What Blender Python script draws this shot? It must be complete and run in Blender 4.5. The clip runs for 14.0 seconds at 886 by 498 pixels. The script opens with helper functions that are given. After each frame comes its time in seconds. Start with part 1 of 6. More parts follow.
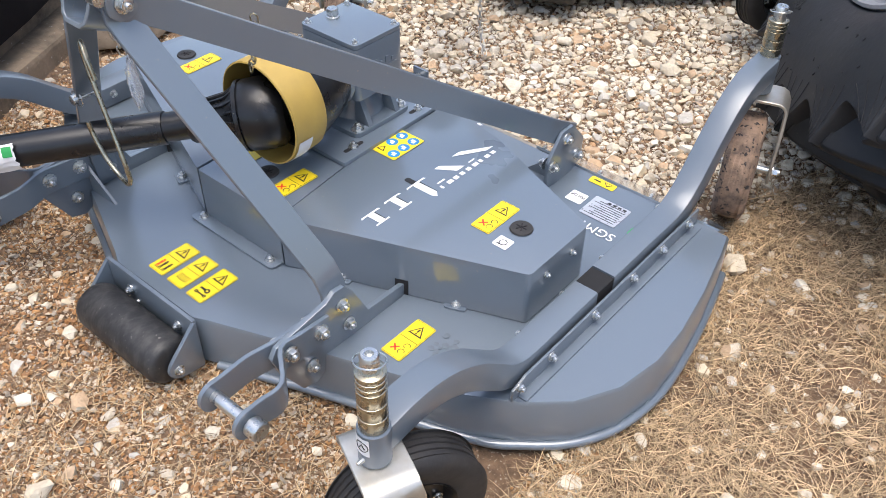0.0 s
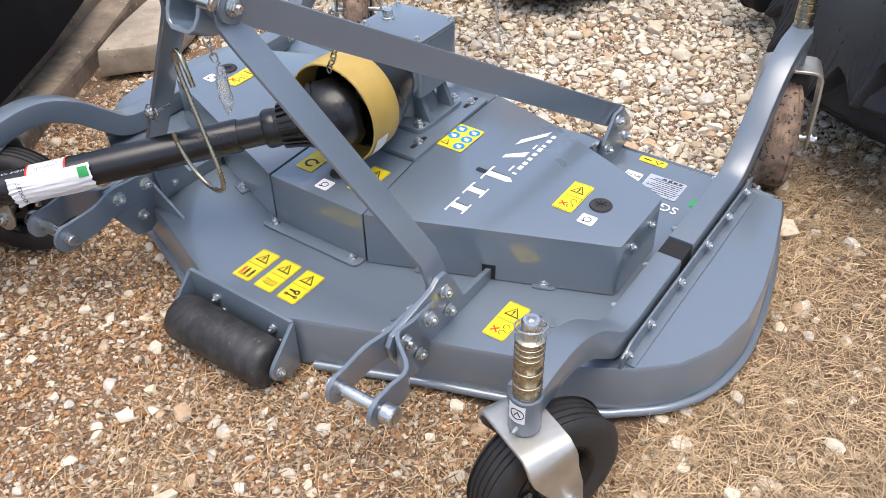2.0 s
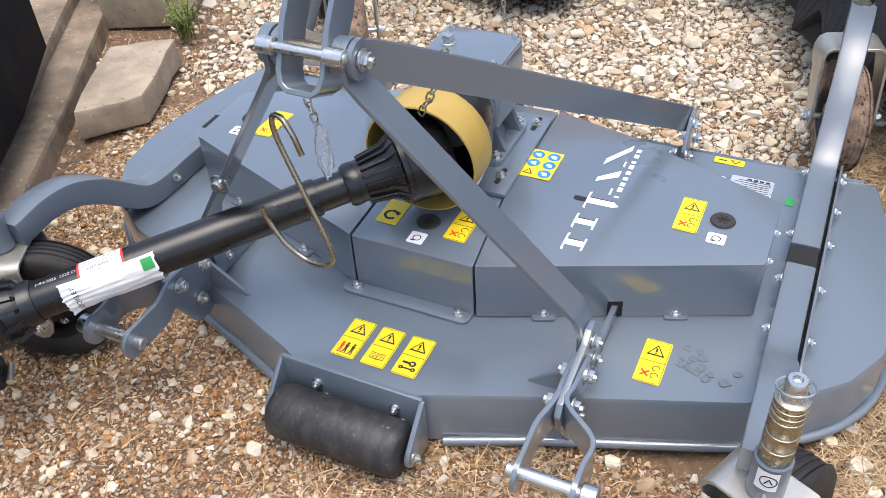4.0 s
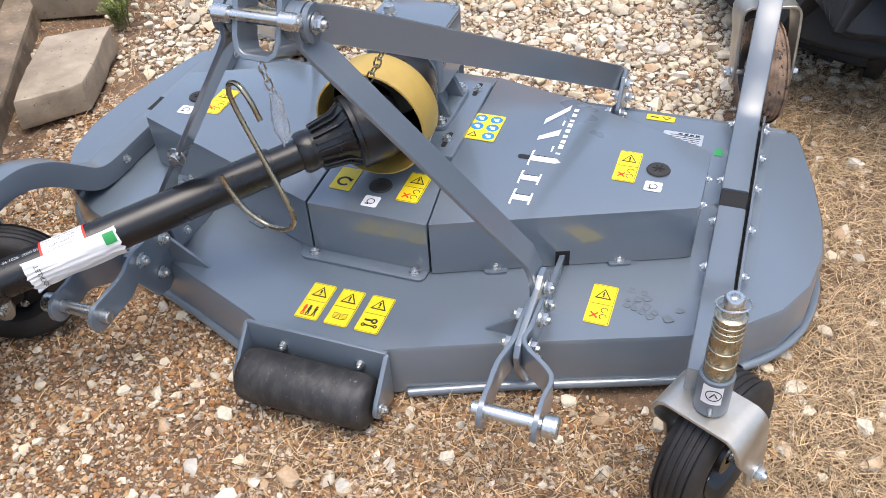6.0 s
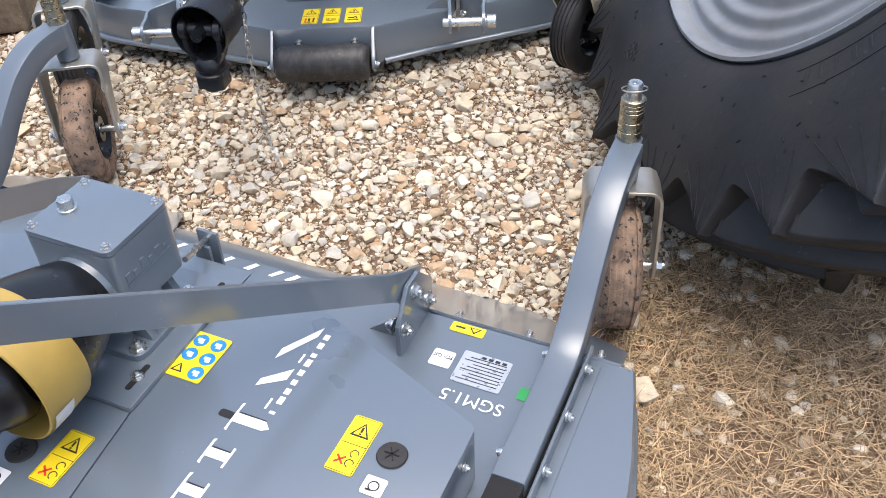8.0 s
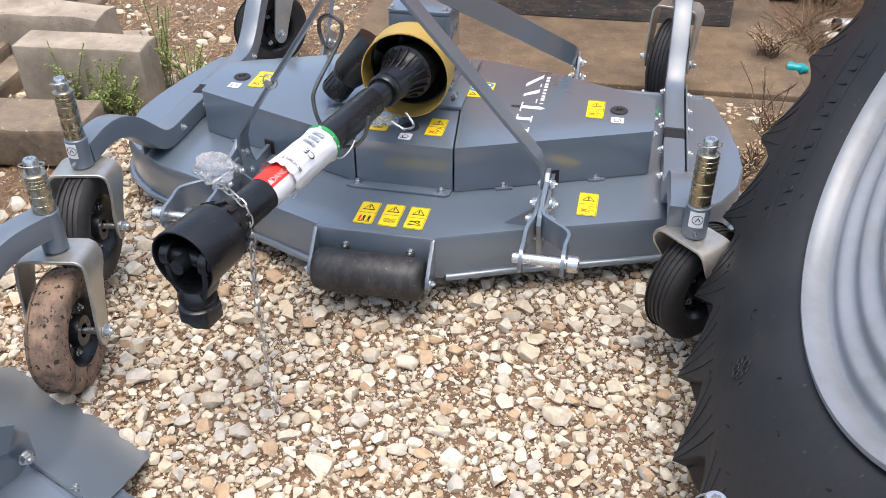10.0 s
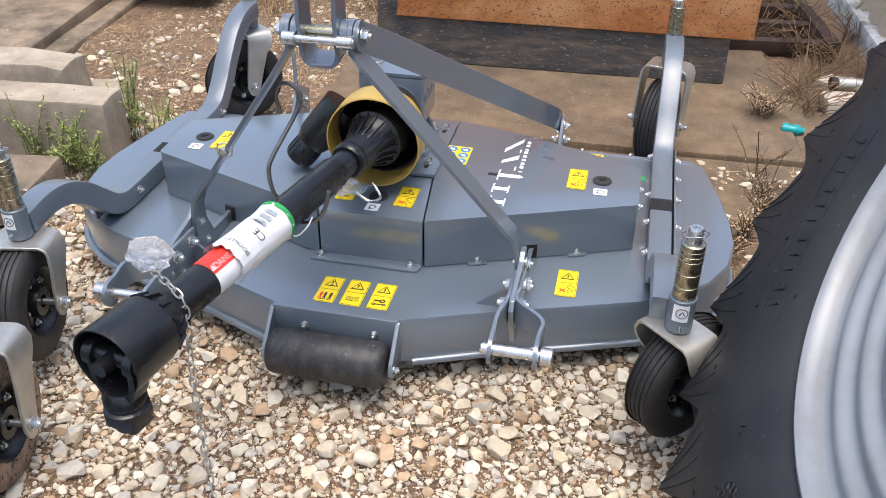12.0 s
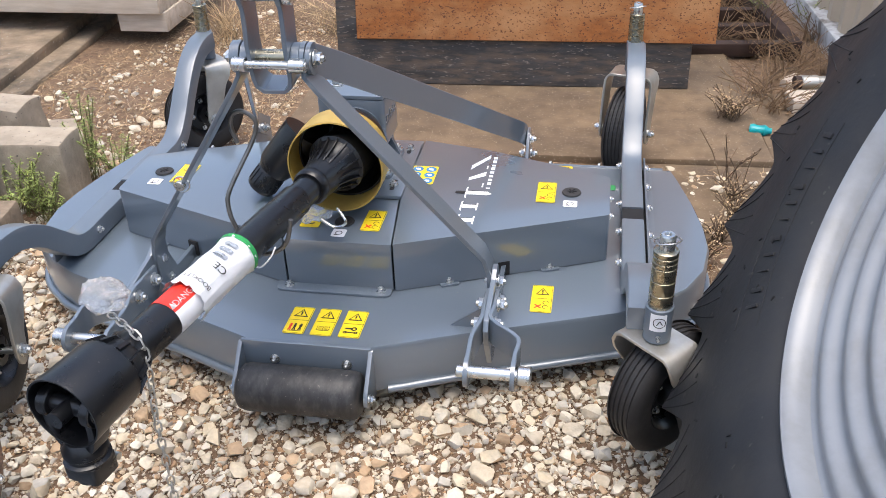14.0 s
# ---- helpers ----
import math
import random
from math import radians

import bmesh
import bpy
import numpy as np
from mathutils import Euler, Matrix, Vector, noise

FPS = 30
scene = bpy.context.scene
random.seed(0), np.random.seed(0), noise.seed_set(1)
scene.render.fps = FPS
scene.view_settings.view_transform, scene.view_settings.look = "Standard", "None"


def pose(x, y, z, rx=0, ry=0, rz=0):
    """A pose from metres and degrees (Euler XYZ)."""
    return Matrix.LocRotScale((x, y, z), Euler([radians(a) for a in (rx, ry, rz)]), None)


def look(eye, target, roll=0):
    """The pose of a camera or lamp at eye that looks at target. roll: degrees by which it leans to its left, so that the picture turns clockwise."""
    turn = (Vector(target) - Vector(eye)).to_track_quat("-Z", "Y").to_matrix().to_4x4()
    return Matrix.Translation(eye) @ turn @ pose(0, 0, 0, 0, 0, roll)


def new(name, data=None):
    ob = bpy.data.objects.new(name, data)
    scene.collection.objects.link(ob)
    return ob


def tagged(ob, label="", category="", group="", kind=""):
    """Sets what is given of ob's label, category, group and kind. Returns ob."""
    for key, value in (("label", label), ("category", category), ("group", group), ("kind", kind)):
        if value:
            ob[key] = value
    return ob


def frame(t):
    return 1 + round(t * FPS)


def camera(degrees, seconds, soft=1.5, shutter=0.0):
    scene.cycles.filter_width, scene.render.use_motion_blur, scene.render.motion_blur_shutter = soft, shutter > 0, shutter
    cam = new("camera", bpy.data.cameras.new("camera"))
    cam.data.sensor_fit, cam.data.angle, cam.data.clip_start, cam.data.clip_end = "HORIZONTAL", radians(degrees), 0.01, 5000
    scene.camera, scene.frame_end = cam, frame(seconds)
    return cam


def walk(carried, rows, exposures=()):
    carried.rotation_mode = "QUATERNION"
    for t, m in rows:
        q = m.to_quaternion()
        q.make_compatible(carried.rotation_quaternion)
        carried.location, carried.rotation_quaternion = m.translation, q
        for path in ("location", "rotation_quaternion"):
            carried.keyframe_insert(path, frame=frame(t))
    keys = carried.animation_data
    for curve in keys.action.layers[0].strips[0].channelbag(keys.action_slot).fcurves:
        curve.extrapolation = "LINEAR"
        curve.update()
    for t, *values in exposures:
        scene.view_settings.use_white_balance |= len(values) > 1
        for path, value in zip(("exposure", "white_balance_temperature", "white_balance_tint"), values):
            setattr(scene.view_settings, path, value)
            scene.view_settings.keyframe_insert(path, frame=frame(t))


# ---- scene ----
cam = camera(53.17, 14.0, soft=0.5)
ROWS = [
    (0.0, 1.1803, -1.0431, 1.2445, 49.443, -0.605, 40.509),
    (0.5, 1.1731, -1.1070, 1.2663, 51.469, 0.751, 38.960),
    (1.0, 1.1664, -1.1395, 1.2543, 52.363, 1.407, 37.684),
    (1.5, 1.1285, -1.1978, 1.2502, 53.101, 1.050, 36.905),
    (2.0, 1.0194, -1.2541, 1.2228, 50.659, 0.825, 34.803),
    (2.5, 0.7673, -1.2137, 1.1945, 50.476, 3.502, 31.322),
    (3.0, 0.6617, -1.2255, 1.1915, 50.774, 3.540, 29.186),
    (5.5, 0.5788, -1.3600, 1.2248, 49.134, 2.611, 19.700),
    (6.0, 0.6030, -1.3682, 1.2087, 49.044, 2.686, 19.561),
    (6.5, 0.7237, -1.2447, 1.2309, 50.331, 10.535, 11.237),
    (7.0, 0.8810, -1.0769, 1.2054, 50.178, 5.987, 14.467),
    (7.5, 0.8702, -0.8699, 1.2052, 49.400, 2.274, 19.804),
    (8.0, 0.8711, -0.6237, 1.2125, 49.511, 1.793, 23.644),
    (8.5, 0.8651, -0.3780, 1.2042, 50.767, -0.708, 35.916),
    (9.0, 0.8177, -0.2107, 1.2408, 52.733, 0.837, 35.743),
    (11.5, 0.7225, 0.1060, 1.2338, 56.747, -1.444, 36.479),
    (12.0, 0.7024, 0.1527, 1.2441, 57.048, -0.999, 36.240),
    (12.5, 0.6967, 0.1896, 1.2535, 57.984, 0.253, 35.544),
    (13.0, 0.7167, 0.1955, 1.2400, 58.561, 1.434, 34.004),
    (13.5, 0.7154, 0.1972, 1.2408, 58.599, 1.479, 33.485),
    (14.0, 0.6984, 0.1948, 1.2210, 58.422, 1.242, 33.288),
]
walk(cam, [(t, pose(x, y, z, rx, ry, rz)) for t, x, y, z, rx, ry, rz in ROWS])

# ---- light: bright overcast sky, soft sun ----
SUN_AZ, SUN_EL = radians(140), radians(80)
world = bpy.data.worlds.new("sky")
scene.world = world
world.use_nodes = True
wn = world.node_tree
sky = wn.nodes.new("ShaderNodeTexSky")
sky.sky_type = "NISHITA"
sky.sun_disc = False
sky.sun_elevation, sky.sun_rotation = SUN_EL, SUN_AZ
sky.dust_density, sky.ozone_density, sky.air_density = 4.0, 0.6, 1.0
wn.links.new(sky.outputs[0], wn.nodes["Background"].inputs[0])
wn.nodes["Background"].inputs[1].default_value = 0.15
sun = new("sun", bpy.data.lights.new("sun", "SUN"))
sun.data.energy, sun.data.angle, sun.data.color = 0.85, radians(48), (1.0, 1.0, 1.0)
sun_dir = Vector((math.sin(SUN_AZ) * math.cos(SUN_EL), math.cos(SUN_AZ) * math.cos(SUN_EL), math.sin(SUN_EL)))
sun.matrix_world = look(sun_dir * 10, (0, 0, 0))
scene.view_settings.exposure = 1.08


# ---- materials ----
def material(name, colour, rough=0.5, metal=0.0, vary=0.12, scale=8.0, bump=0.0, bump_scale=60.0, second=None, amount=0.5,
             patch=3.0, coat=0.0, speck=None, speck_scale=120.0, speck_at=0.62, island=0.0, objects=0.0, rough_vary=0.12,
             stretch=(1, 1, 1), spec=0.5):
    """A surface with two scales of variation: fine grain and larger patches of a second colour."""
    m = bpy.data.materials.new(name)
    m.use_nodes = True
    nt = m.node_tree
    b = nt.nodes["Principled BSDF"]
    tc = nt.nodes.new("ShaderNodeTexCoord")
    mp = nt.nodes.new("ShaderNodeMapping")
    mp.inputs["Scale"].default_value = stretch
    nt.links.new(tc.outputs["Object"], mp.inputs["Vector"])

    def tex(sc, detail=4.0, rou=0.55):
        n = nt.nodes.new("ShaderNodeTexNoise")
        n.inputs["Scale"].default_value, n.inputs["Detail"].default_value, n.inputs["Roughness"].default_value = sc, detail, rou
        nt.links.new(mp.outputs[0], n.inputs["Vector"])
        return n.outputs["Fac"]

    def ramp(src, lo, hi):
        r = nt.nodes.new("ShaderNodeMapRange")
        r.inputs["From Min"].default_value, r.inputs["From Max"].default_value = lo, hi
        r.clamp = True
        nt.links.new(src, r.inputs["Value"])
        return r.outputs["Result"]

    def mix(fac, a, c):
        x = nt.nodes.new("ShaderNodeMix")
        x.data_type = "RGBA"
        if isinstance(fac, float):
            x.inputs["Factor"].default_value = fac
        else:
            nt.links.new(fac, x.inputs["Factor"])
        for sock, v in ((x.inputs["A"], a), (x.inputs["B"], c)):
            if isinstance(v, tuple):
                sock.default_value = (*v, 1)
            else:
                nt.links.new(v, sock)
        return x.outputs["Result"]

    col = tuple(colour)
    dark = tuple(c * (1 - vary) for c in col)
    light = tuple(min(1, c * (1 + vary)) for c in col)
    out = mix(ramp(tex(scale), 0.3, 0.7), dark, light)
    if second:
        s = nt.nodes.new("ShaderNodeMath")
        s.operation = "MULTIPLY"
        s.inputs[1].default_value = amount
        nt.links.new(ramp(tex(patch, 6.0, 0.65), 0.45, 0.68), s.inputs[0])
        out = mix(s.outputs[0], out, tuple(second))
    if speck:
        out = mix(ramp(tex(speck_scale, 2.0), speck_at, speck_at + 0.05), out, tuple(speck))
    for amount_r, socket in ((island, "island"), (objects, "object")):
        if amount_r:
            g = nt.nodes.new("ShaderNodeNewGeometry" if socket == "island" else "ShaderNodeObjectInfo")
            h = nt.nodes.new("ShaderNodeHueSaturation")
            rv = nt.nodes.new("ShaderNodeMapRange")
            rv.inputs["To Min"].default_value, rv.inputs["To Max"].default_value = 1 - amount_r, 1 + amount_r
            nt.links.new(g.outputs["Random Per Island" if socket == "island" else "Random"], rv.inputs["Value"])
            nt.links.new(rv.outputs[0], h.inputs["Value"])
            nt.links.new(out, h.inputs["Color"])
            out = h.outputs["Color"]
    nt.links.new(out, b.inputs["Base Color"])
    r = nt.nodes.new("ShaderNodeMapRange")
    r.inputs["To Min"].default_value, r.inputs["To Max"].default_value = max(0.03, rough - rough_vary), min(1, rough + rough_vary)
    nt.links.new(tex(scale * 1.7), r.inputs["Value"])
    nt.links.new(r.outputs[0], b.inputs["Roughness"])
    b.inputs["Metallic"].default_value = metal
    b.inputs["Coat Weight"].default_value = coat
    b.inputs["Coat Roughness"].default_value = 0.13
    b.inputs["Coat IOR"].default_value = 1.7
    b.inputs["Specular IOR Level"].default_value = spec
    if bump:
        bn = nt.nodes.new("ShaderNodeBump")
        bn.inputs["Strength"].default_value = min(1.0, bump)
        bn.inputs["Distance"].default_value = 0.004 * max(1.0, bump)
        nt.links.new(tex(bump_scale, 6.0, 0.6), bn.inputs["Height"])
        nt.links.new(bn.outputs[0], b.inputs["Normal"])
    return m


PAINT = material("grey paint", (0.116, 0.146, 0.179), 0.30, 0, 0.035, 2.2, 0.03, 320, second=(0.145, 0.165, 0.185), amount=0.25, patch=1.6, coat=1.0, speck=(0.18, 0.185, 0.185), speck_scale=140, speck_at=0.73, rough_vary=0.07)
ARM_PAINT = material("grey arm paint", (0.118, 0.146, 0.178), 0.36, 0, 0.035, 2.5, 0.03, 320, second=(0.175, 0.195, 0.215), amount=0.2, patch=3, coat=0.45, rough_vary=0.09)
# near-black: shade inside gaps, slots and slits put into colour; tyre ribs and pips too
INSIDE = material("gap shade and rib black", (0.008, 0.008, 0.009), 0.8)
ZINC = material("zinc plate", (0.62, 0.63, 0.62), 0.28, 0.95, 0.1, 40, second=(0.5, 0.5, 0.46), patch=20)
YZINC = material("yellow zinc", (0.42, 0.39, 0.30), 0.27, 0.95, 0.15, 30, second=(0.30, 0.25, 0.16), patch=15)
GALV = material("galvanised fork", (0.52, 0.51, 0.47), 0.42, 0.85, 0.12, 14, second=(0.36, 0.30, 0.22), amount=0.5, patch=12)
RUBBER = material("black rubber", (0.017, 0.016, 0.016), 0.62, 0, 0.25, 20, 0.2, 90, second=(0.06, 0.055, 0.05), amount=0.35, patch=9)
TREAD = material("muddy rubber", (0.29, 0.195, 0.135), 0.9, 0, 0.25, 35, 0.8, 160, second=(0.05, 0.042, 0.038), amount=0.8, patch=26, speck=(0.035, 0.03, 0.028), speck_scale=90, speck_at=0.60)
ROLLER = material("roller rubber", (0.020, 0.020, 0.021), 0.52, 0, 0.25, 20, 0.15, 90, second=(0.085, 0.081, 0.075), amount=0.45, patch=30, stretch=(2, 1, 1), speck=(0.16, 0.15, 0.13), speck_scale=110, speck_at=0.70)
TYRE = material("tractor rubber", (0.0165, 0.0180, 0.0210), 0.56, 0, 0.25, 6, 0.25, 60, second=(0.034, 0.032, 0.029), amount=0.6, patch=5, speck=(0.05, 0.047, 0.042), speck_scale=60, speck_at=0.70, spec=0.35)
BLACK = material("black plastic", (0.0075, 0.008, 0.0095), 0.30, 0, 0.2, 12, 0.06, 150, second=(0.022, 0.021, 0.020), amount=0.4, patch=9, speck=(0.06, 0.055, 0.05), speck_scale=130, speck_at=0.72)
YELLOW = material("yellow plastic", (0.46, 0.315, 0.075), 0.45, 0, 0.10, 10, second=(0.36, 0.24, 0.07), amount=0.4, patch=8)
STICKER = material("yellow sticker", (0.83, 0.62, 0.02), 0.35, 0, 0.03, 30)
INK = material("black ink", (0.012, 0.012, 0.012), 0.5)
RED = material("red ink", (0.72, 0.035, 0.02), 0.45)
BLUE = material("blue ink", (0.02, 0.22, 0.55), 0.45)
GREEN = material("green ink", (0.03, 0.30, 0.08), 0.45)
WHITE = material("white print", (0.78, 0.79, 0.80), 0.4, 0, 0.04, 40)
SILVER = material("silver label", (0.55, 0.58, 0.60), 0.3, 0.5, 0.08, 40)
CLEAR = material("clear film", (0.93, 0.94, 0.95), 0.12, 0, 0.03, 30, 0.8, 70, rough_vary=0.06)
CLEAR.node_tree.nodes["Principled BSDF"].inputs["Transmission Weight"].default_value = 0.82
CLEAR.node_tree.nodes["Principled BSDF"].inputs["IOR"].default_value = 1.12
CONCRETE = material("concrete", (0.36, 0.30, 0.225), 0.9, 0, 0.2, 14, 0.7, 90, second=(0.19, 0.15, 0.11), amount=0.7, patch=6, speck=(0.12, 0.10, 0.08), speck_scale=90, speck_at=0.68)
OLD_CONCRETE = material("old concrete", (0.25, 0.19, 0.13), 0.92, 0, 0.35, 9, 0.9, 70, second=(0.06, 0.05, 0.036), amount=0.9, patch=5, speck=(0.4, 0.38, 0.34), speck_scale=70, speck_at=0.68)
SLAB = material("concrete pad", (0.165, 0.114, 0.068), 0.9, 0, 0.25, 14, 0.4, 120, second=(0.085, 0.06, 0.04), amount=0.75, patch=4, speck=(0.45, 0.38, 0.28), speck_scale=160, speck_at=0.66)
RUST = material("rusty steel", (0.30, 0.105, 0.026), 0.8, 0.1, 0.22, 26, 0.3, 160, second=(0.50, 0.27, 0.12), amount=0.7, patch=2.6, stretch=(1, 1, 1.6), speck=(0.13, 0.048, 0.02), speck_scale=120, speck_at=0.60)
DARK_RUST = material("dark rust", (0.040, 0.022, 0.016), 0.8, 0.1, 0.3, 9, 0.4, 90)
BOARD = material("weathered black board", (0.045, 0.042, 0.041), 0.55, 0, 0.4, 18, 0.3, 60, second=(0.15, 0.105, 0.07), amount=0.8, patch=16, stretch=(0.5, 1, 2.2), speck=(0.20, 0.17, 0.14), speck_scale=90, speck_at=0.64)
WOOD = material("pale wood", (0.55, 0.47, 0.38), 0.75, 0, 0.12, 6, 0.2, 60, second=(0.35, 0.25, 0.16), amount=0.5, patch=4, stretch=(1, 6, 6))
RIM = material("grey rim paint", (0.22, 0.235, 0.255), 0.4, 0.0, 0.06, 6, 0.05, 90, second=(0.14, 0.135, 0.125), amount=0.5, patch=9, coat=0.25)
SHEET = material("tan sheet", (0.50, 0.42, 0.32), 0.6, 0, 0.08, 6)
TANK = material("black tank", (0.006, 0.006, 0.008), 0.75, 0, 0.2, 4, spec=0.15)


def stone_material(name, colours, grain, bump_scale, stain):
    """Broken stone: each piece takes its own colour from a run of natural ones, with grain, stains and relief."""
    m = material(name, (0.5, 0.5, 0.5), 0.85, 0, grain, 70, 1.0, bump_scale, second=stain, amount=0.45, patch=22)
    nt = m.node_tree
    b = nt.nodes["Principled BSDF"]
    old = b.inputs["Base Color"].links[0].from_socket
    g = nt.nodes.new("ShaderNodeNewGeometry")
    ramp = nt.nodes.new("ShaderNodeValToRGB")
    for k, c in enumerate(colours):
        at = k / len(colours)
        e = ramp.color_ramp.elements[k] if k < 2 else ramp.color_ramp.elements.new(at)
        e.position, e.color = at, (c[0] * 0.97, c[1] * 0.965, c[2] * 0.92, 1)
    ramp.color_ramp.interpolation = "CONSTANT"
    nt.links.new(g.outputs["Random Per Island"], ramp.inputs["Fac"])
    mul = nt.nodes.new("ShaderNodeMix")
    mul.data_type, mul.blend_type = "RGBA", "MULTIPLY"
    mul.inputs["Factor"].default_value = 1.0
    two = nt.nodes.new("ShaderNodeMix")
    two.data_type, two.blend_type = "RGBA", "ADD"
    two.inputs["Factor"].default_value = 1.0
    nt.links.new(old, two.inputs["A"])
    nt.links.new(old, two.inputs["B"])
    nt.links.new(two.outputs["Result"], mul.inputs["A"])
    nt.links.new(ramp.outputs["Color"], mul.inputs["B"])
    nt.links.new(mul.outputs["Result"], b.inputs["Base Color"])
    return m


STONE = stone_material("limestone", ((0.66, 0.60, 0.50), (0.60, 0.52, 0.41), (0.72, 0.67, 0.58), (0.55, 0.48, 0.39), (0.64, 0.55, 0.42), (0.52, 0.49, 0.45), (0.68, 0.62, 0.53), (0.50, 0.36, 0.24)), 0.14, 110, (0.46, 0.41, 0.34))
CHIP = stone_material("limestone chips", ((0.62, 0.55, 0.45), (0.50, 0.40, 0.29), (0.68, 0.62, 0.53), (0.42, 0.33, 0.24), (0.58, 0.51, 0.42), (0.45, 0.29, 0.17), (0.64, 0.57, 0.47), (0.38, 0.33, 0.29)), 0.16, 140, (0.45, 0.39, 0.32))
PEBBLE = stone_material("small gravel", ((0.40, 0.22, 0.105), (0.62, 0.50, 0.38), (0.30, 0.165, 0.085), (0.50, 0.32, 0.17), (0.44, 0.38, 0.32), (0.66, 0.57, 0.46), (0.45, 0.24, 0.10), (0.33, 0.21, 0.13)), 0.18, 200, (0.36, 0.27, 0.19))
STRAW = material("dry straw", (0.44, 0.315, 0.18), 0.75, 0, 0.2, 30, island=0.55)
LEAF = material("weed leaves", (0.25, 0.30, 0.08), 0.6, 0, 0.25, 40, island=0.35)
STEM = material("weed stems", (0.16, 0.15, 0.06), 0.7, 0, 0.2, 30)
TWIG = material("dry twigs", (0.13, 0.085, 0.05), 0.8, 0, 0.3, 40, island=0.4)
REDPAINT = material("red paint", (0.45, 0.02, 0.015), 0.4, 0, 0.1, 6, coat=0.3)
TEAL = material("teal plastic", (0.0, 0.28, 0.30), 0.3)
DRYSTEM = material("dry grass stems", (0.19, 0.12, 0.065), 0.8, 0, 0.3, 40, island=0.4)
LIMEWASH = material("flaking limewash", (0.52, 0.53, 0.54), 0.9, 0, 0.15, 12, 0.5, 70, second=(0.12, 0.10, 0.08), amount=0.9, patch=7, stretch=(1, 1, 0.4))
STEEL = material("dull steel wire", (0.20, 0.195, 0.185), 0.38, 0.8, 0.2, 40)
MUD = material("thin dried mud", (0.105, 0.128, 0.150), 0.6, 0, 0.2, 60)


# ---- mesh tools ----
def mesh_of(name, bm, mat, smooth=40):
    me = bpy.data.meshes.new(name)
    bmesh.ops.recalc_face_normals(bm, faces=bm.faces[:])
    bm.to_mesh(me)
    bm.free()
    me.materials.append(mat)
    if smooth:
        me.shade_smooth()
        me.set_sharp_from_angle(angle=radians(smooth))
    return me


def part(name, bm, mat, parent=None, label="", m=None, smooth=40):
    """One mesh object under a thing or a part."""
    ob = new(name, mesh_of(name, bm, mat, smooth))
    if parent:
        ob.parent = parent
    if m is not None:
        ob.matrix_basis = m
    if label:
        ob["label"] = label
    return ob


def thing(name, label, category, m=None, group="", kind=""):
    ob = new(name)
    ob.empty_display_size = 0.05
    if m is not None:
        ob.matrix_basis = m
    return tagged(ob, label, category, group, kind)


def single(name, bm, mat, label, category, m=None, group="", kind="", smooth=40):
    ob = part(name, bm, mat, None, "", m, smooth)
    return tagged(ob, label, category, group, kind)


def bevel(bm, w, seg=2, edges=None):
    if w:
        bmesh.ops.bevel(bm, geom=edges or bm.edges[:], offset=w, segments=seg, affect="EDGES", profile=0.6, clamp_overlap=True)
    return bm


def box(x0, x1, y0, y1, z0, z1, w=0.0, bm=None, m=None):
    b = bmesh.new()
    bmesh.ops.create_cube(b, size=1, matrix=Matrix.Translation(((x0 + x1) / 2, (y0 + y1) / 2, (z0 + z1) / 2)) @ Matrix.Diagonal((abs(x1 - x0), abs(y1 - y0), abs(z1 - z0), 1)))
    bevel(b, w)
    if m is not None:
        b.transform(m)
    return join(bm, b)


def join(bm, b):
    if bm is None:
        return b
    me = bpy.data.meshes.new("joined")
    b.to_mesh(me)
    b.free()
    bm.from_mesh(me)
    bpy.data.meshes.remove(me)
    return bm


def prism(poly, a0, a1, axis="z", w=0.0, bm=None, m=None):
    """A polygon pushed out along an axis: z takes (x, y), x takes (y, z), y takes (x, z)."""
    b = bmesh.new()
    put = {"z": lambda p, a: (p[0], p[1], a), "x": lambda p, a: (a, p[0], p[1]), "y": lambda p, a: (p[0], a, p[1])}[axis]
    lo = [b.verts.new(put(p, a0)) for p in poly]
    hi = [b.verts.new(put(p, a1)) for p in poly]
    b.faces.new(lo), b.faces.new(hi)
    for i in range(len(poly)):
        j = (i + 1) % len(poly)
        b.faces.new((lo[i], lo[j], hi[j], hi[i]))
    bmesh.ops.recalc_face_normals(b, faces=b.faces[:])
    bevel(b, w)
    if m is not None:
        b.transform(m)
    return join(bm, b)


def round_poly(pts, r, seg=4):
    """The polygon with its corners rounded; r is one radius or one for each corner."""
    out = []
    n = len(pts)
    for i, p in enumerate(pts):
        rr = r[i] if isinstance(r, (list, tuple)) else r
        p, a, c = Vector(p), Vector(pts[i - 1]), Vector(pts[(i + 1) % n])
        if rr <= 0:
            out.append(tuple(p))
            continue
        u, v = (a - p), (c - p)
        d = min(rr, u.length * 0.48, v.length * 0.48)
        s, e = p + u.normalized() * d, p + v.normalized() * d
        for k in range(seg + 1):
            t = k / seg
            out.append(tuple(s * (1 - t) ** 2 + p * 2 * t * (1 - t) + e * t * t))
    return out


def frames_along(path, up=(0, 0, 1)):
    pts = [Vector(p) for p in path]
    res = []
    ref = Vector(up)
    for i, p in enumerate(pts):
        t = (pts[min(i + 1, len(pts) - 1)] - pts[max(i - 1, 0)]).normalized()
        side = t.cross(ref)
        if side.length < 1e-4:
            side = t.cross(Vector((1, 0, 0)))
        side.normalize()
        nrm = side.cross(t).normalized()
        ref = nrm
        res.append((p, side, nrm))
    return res


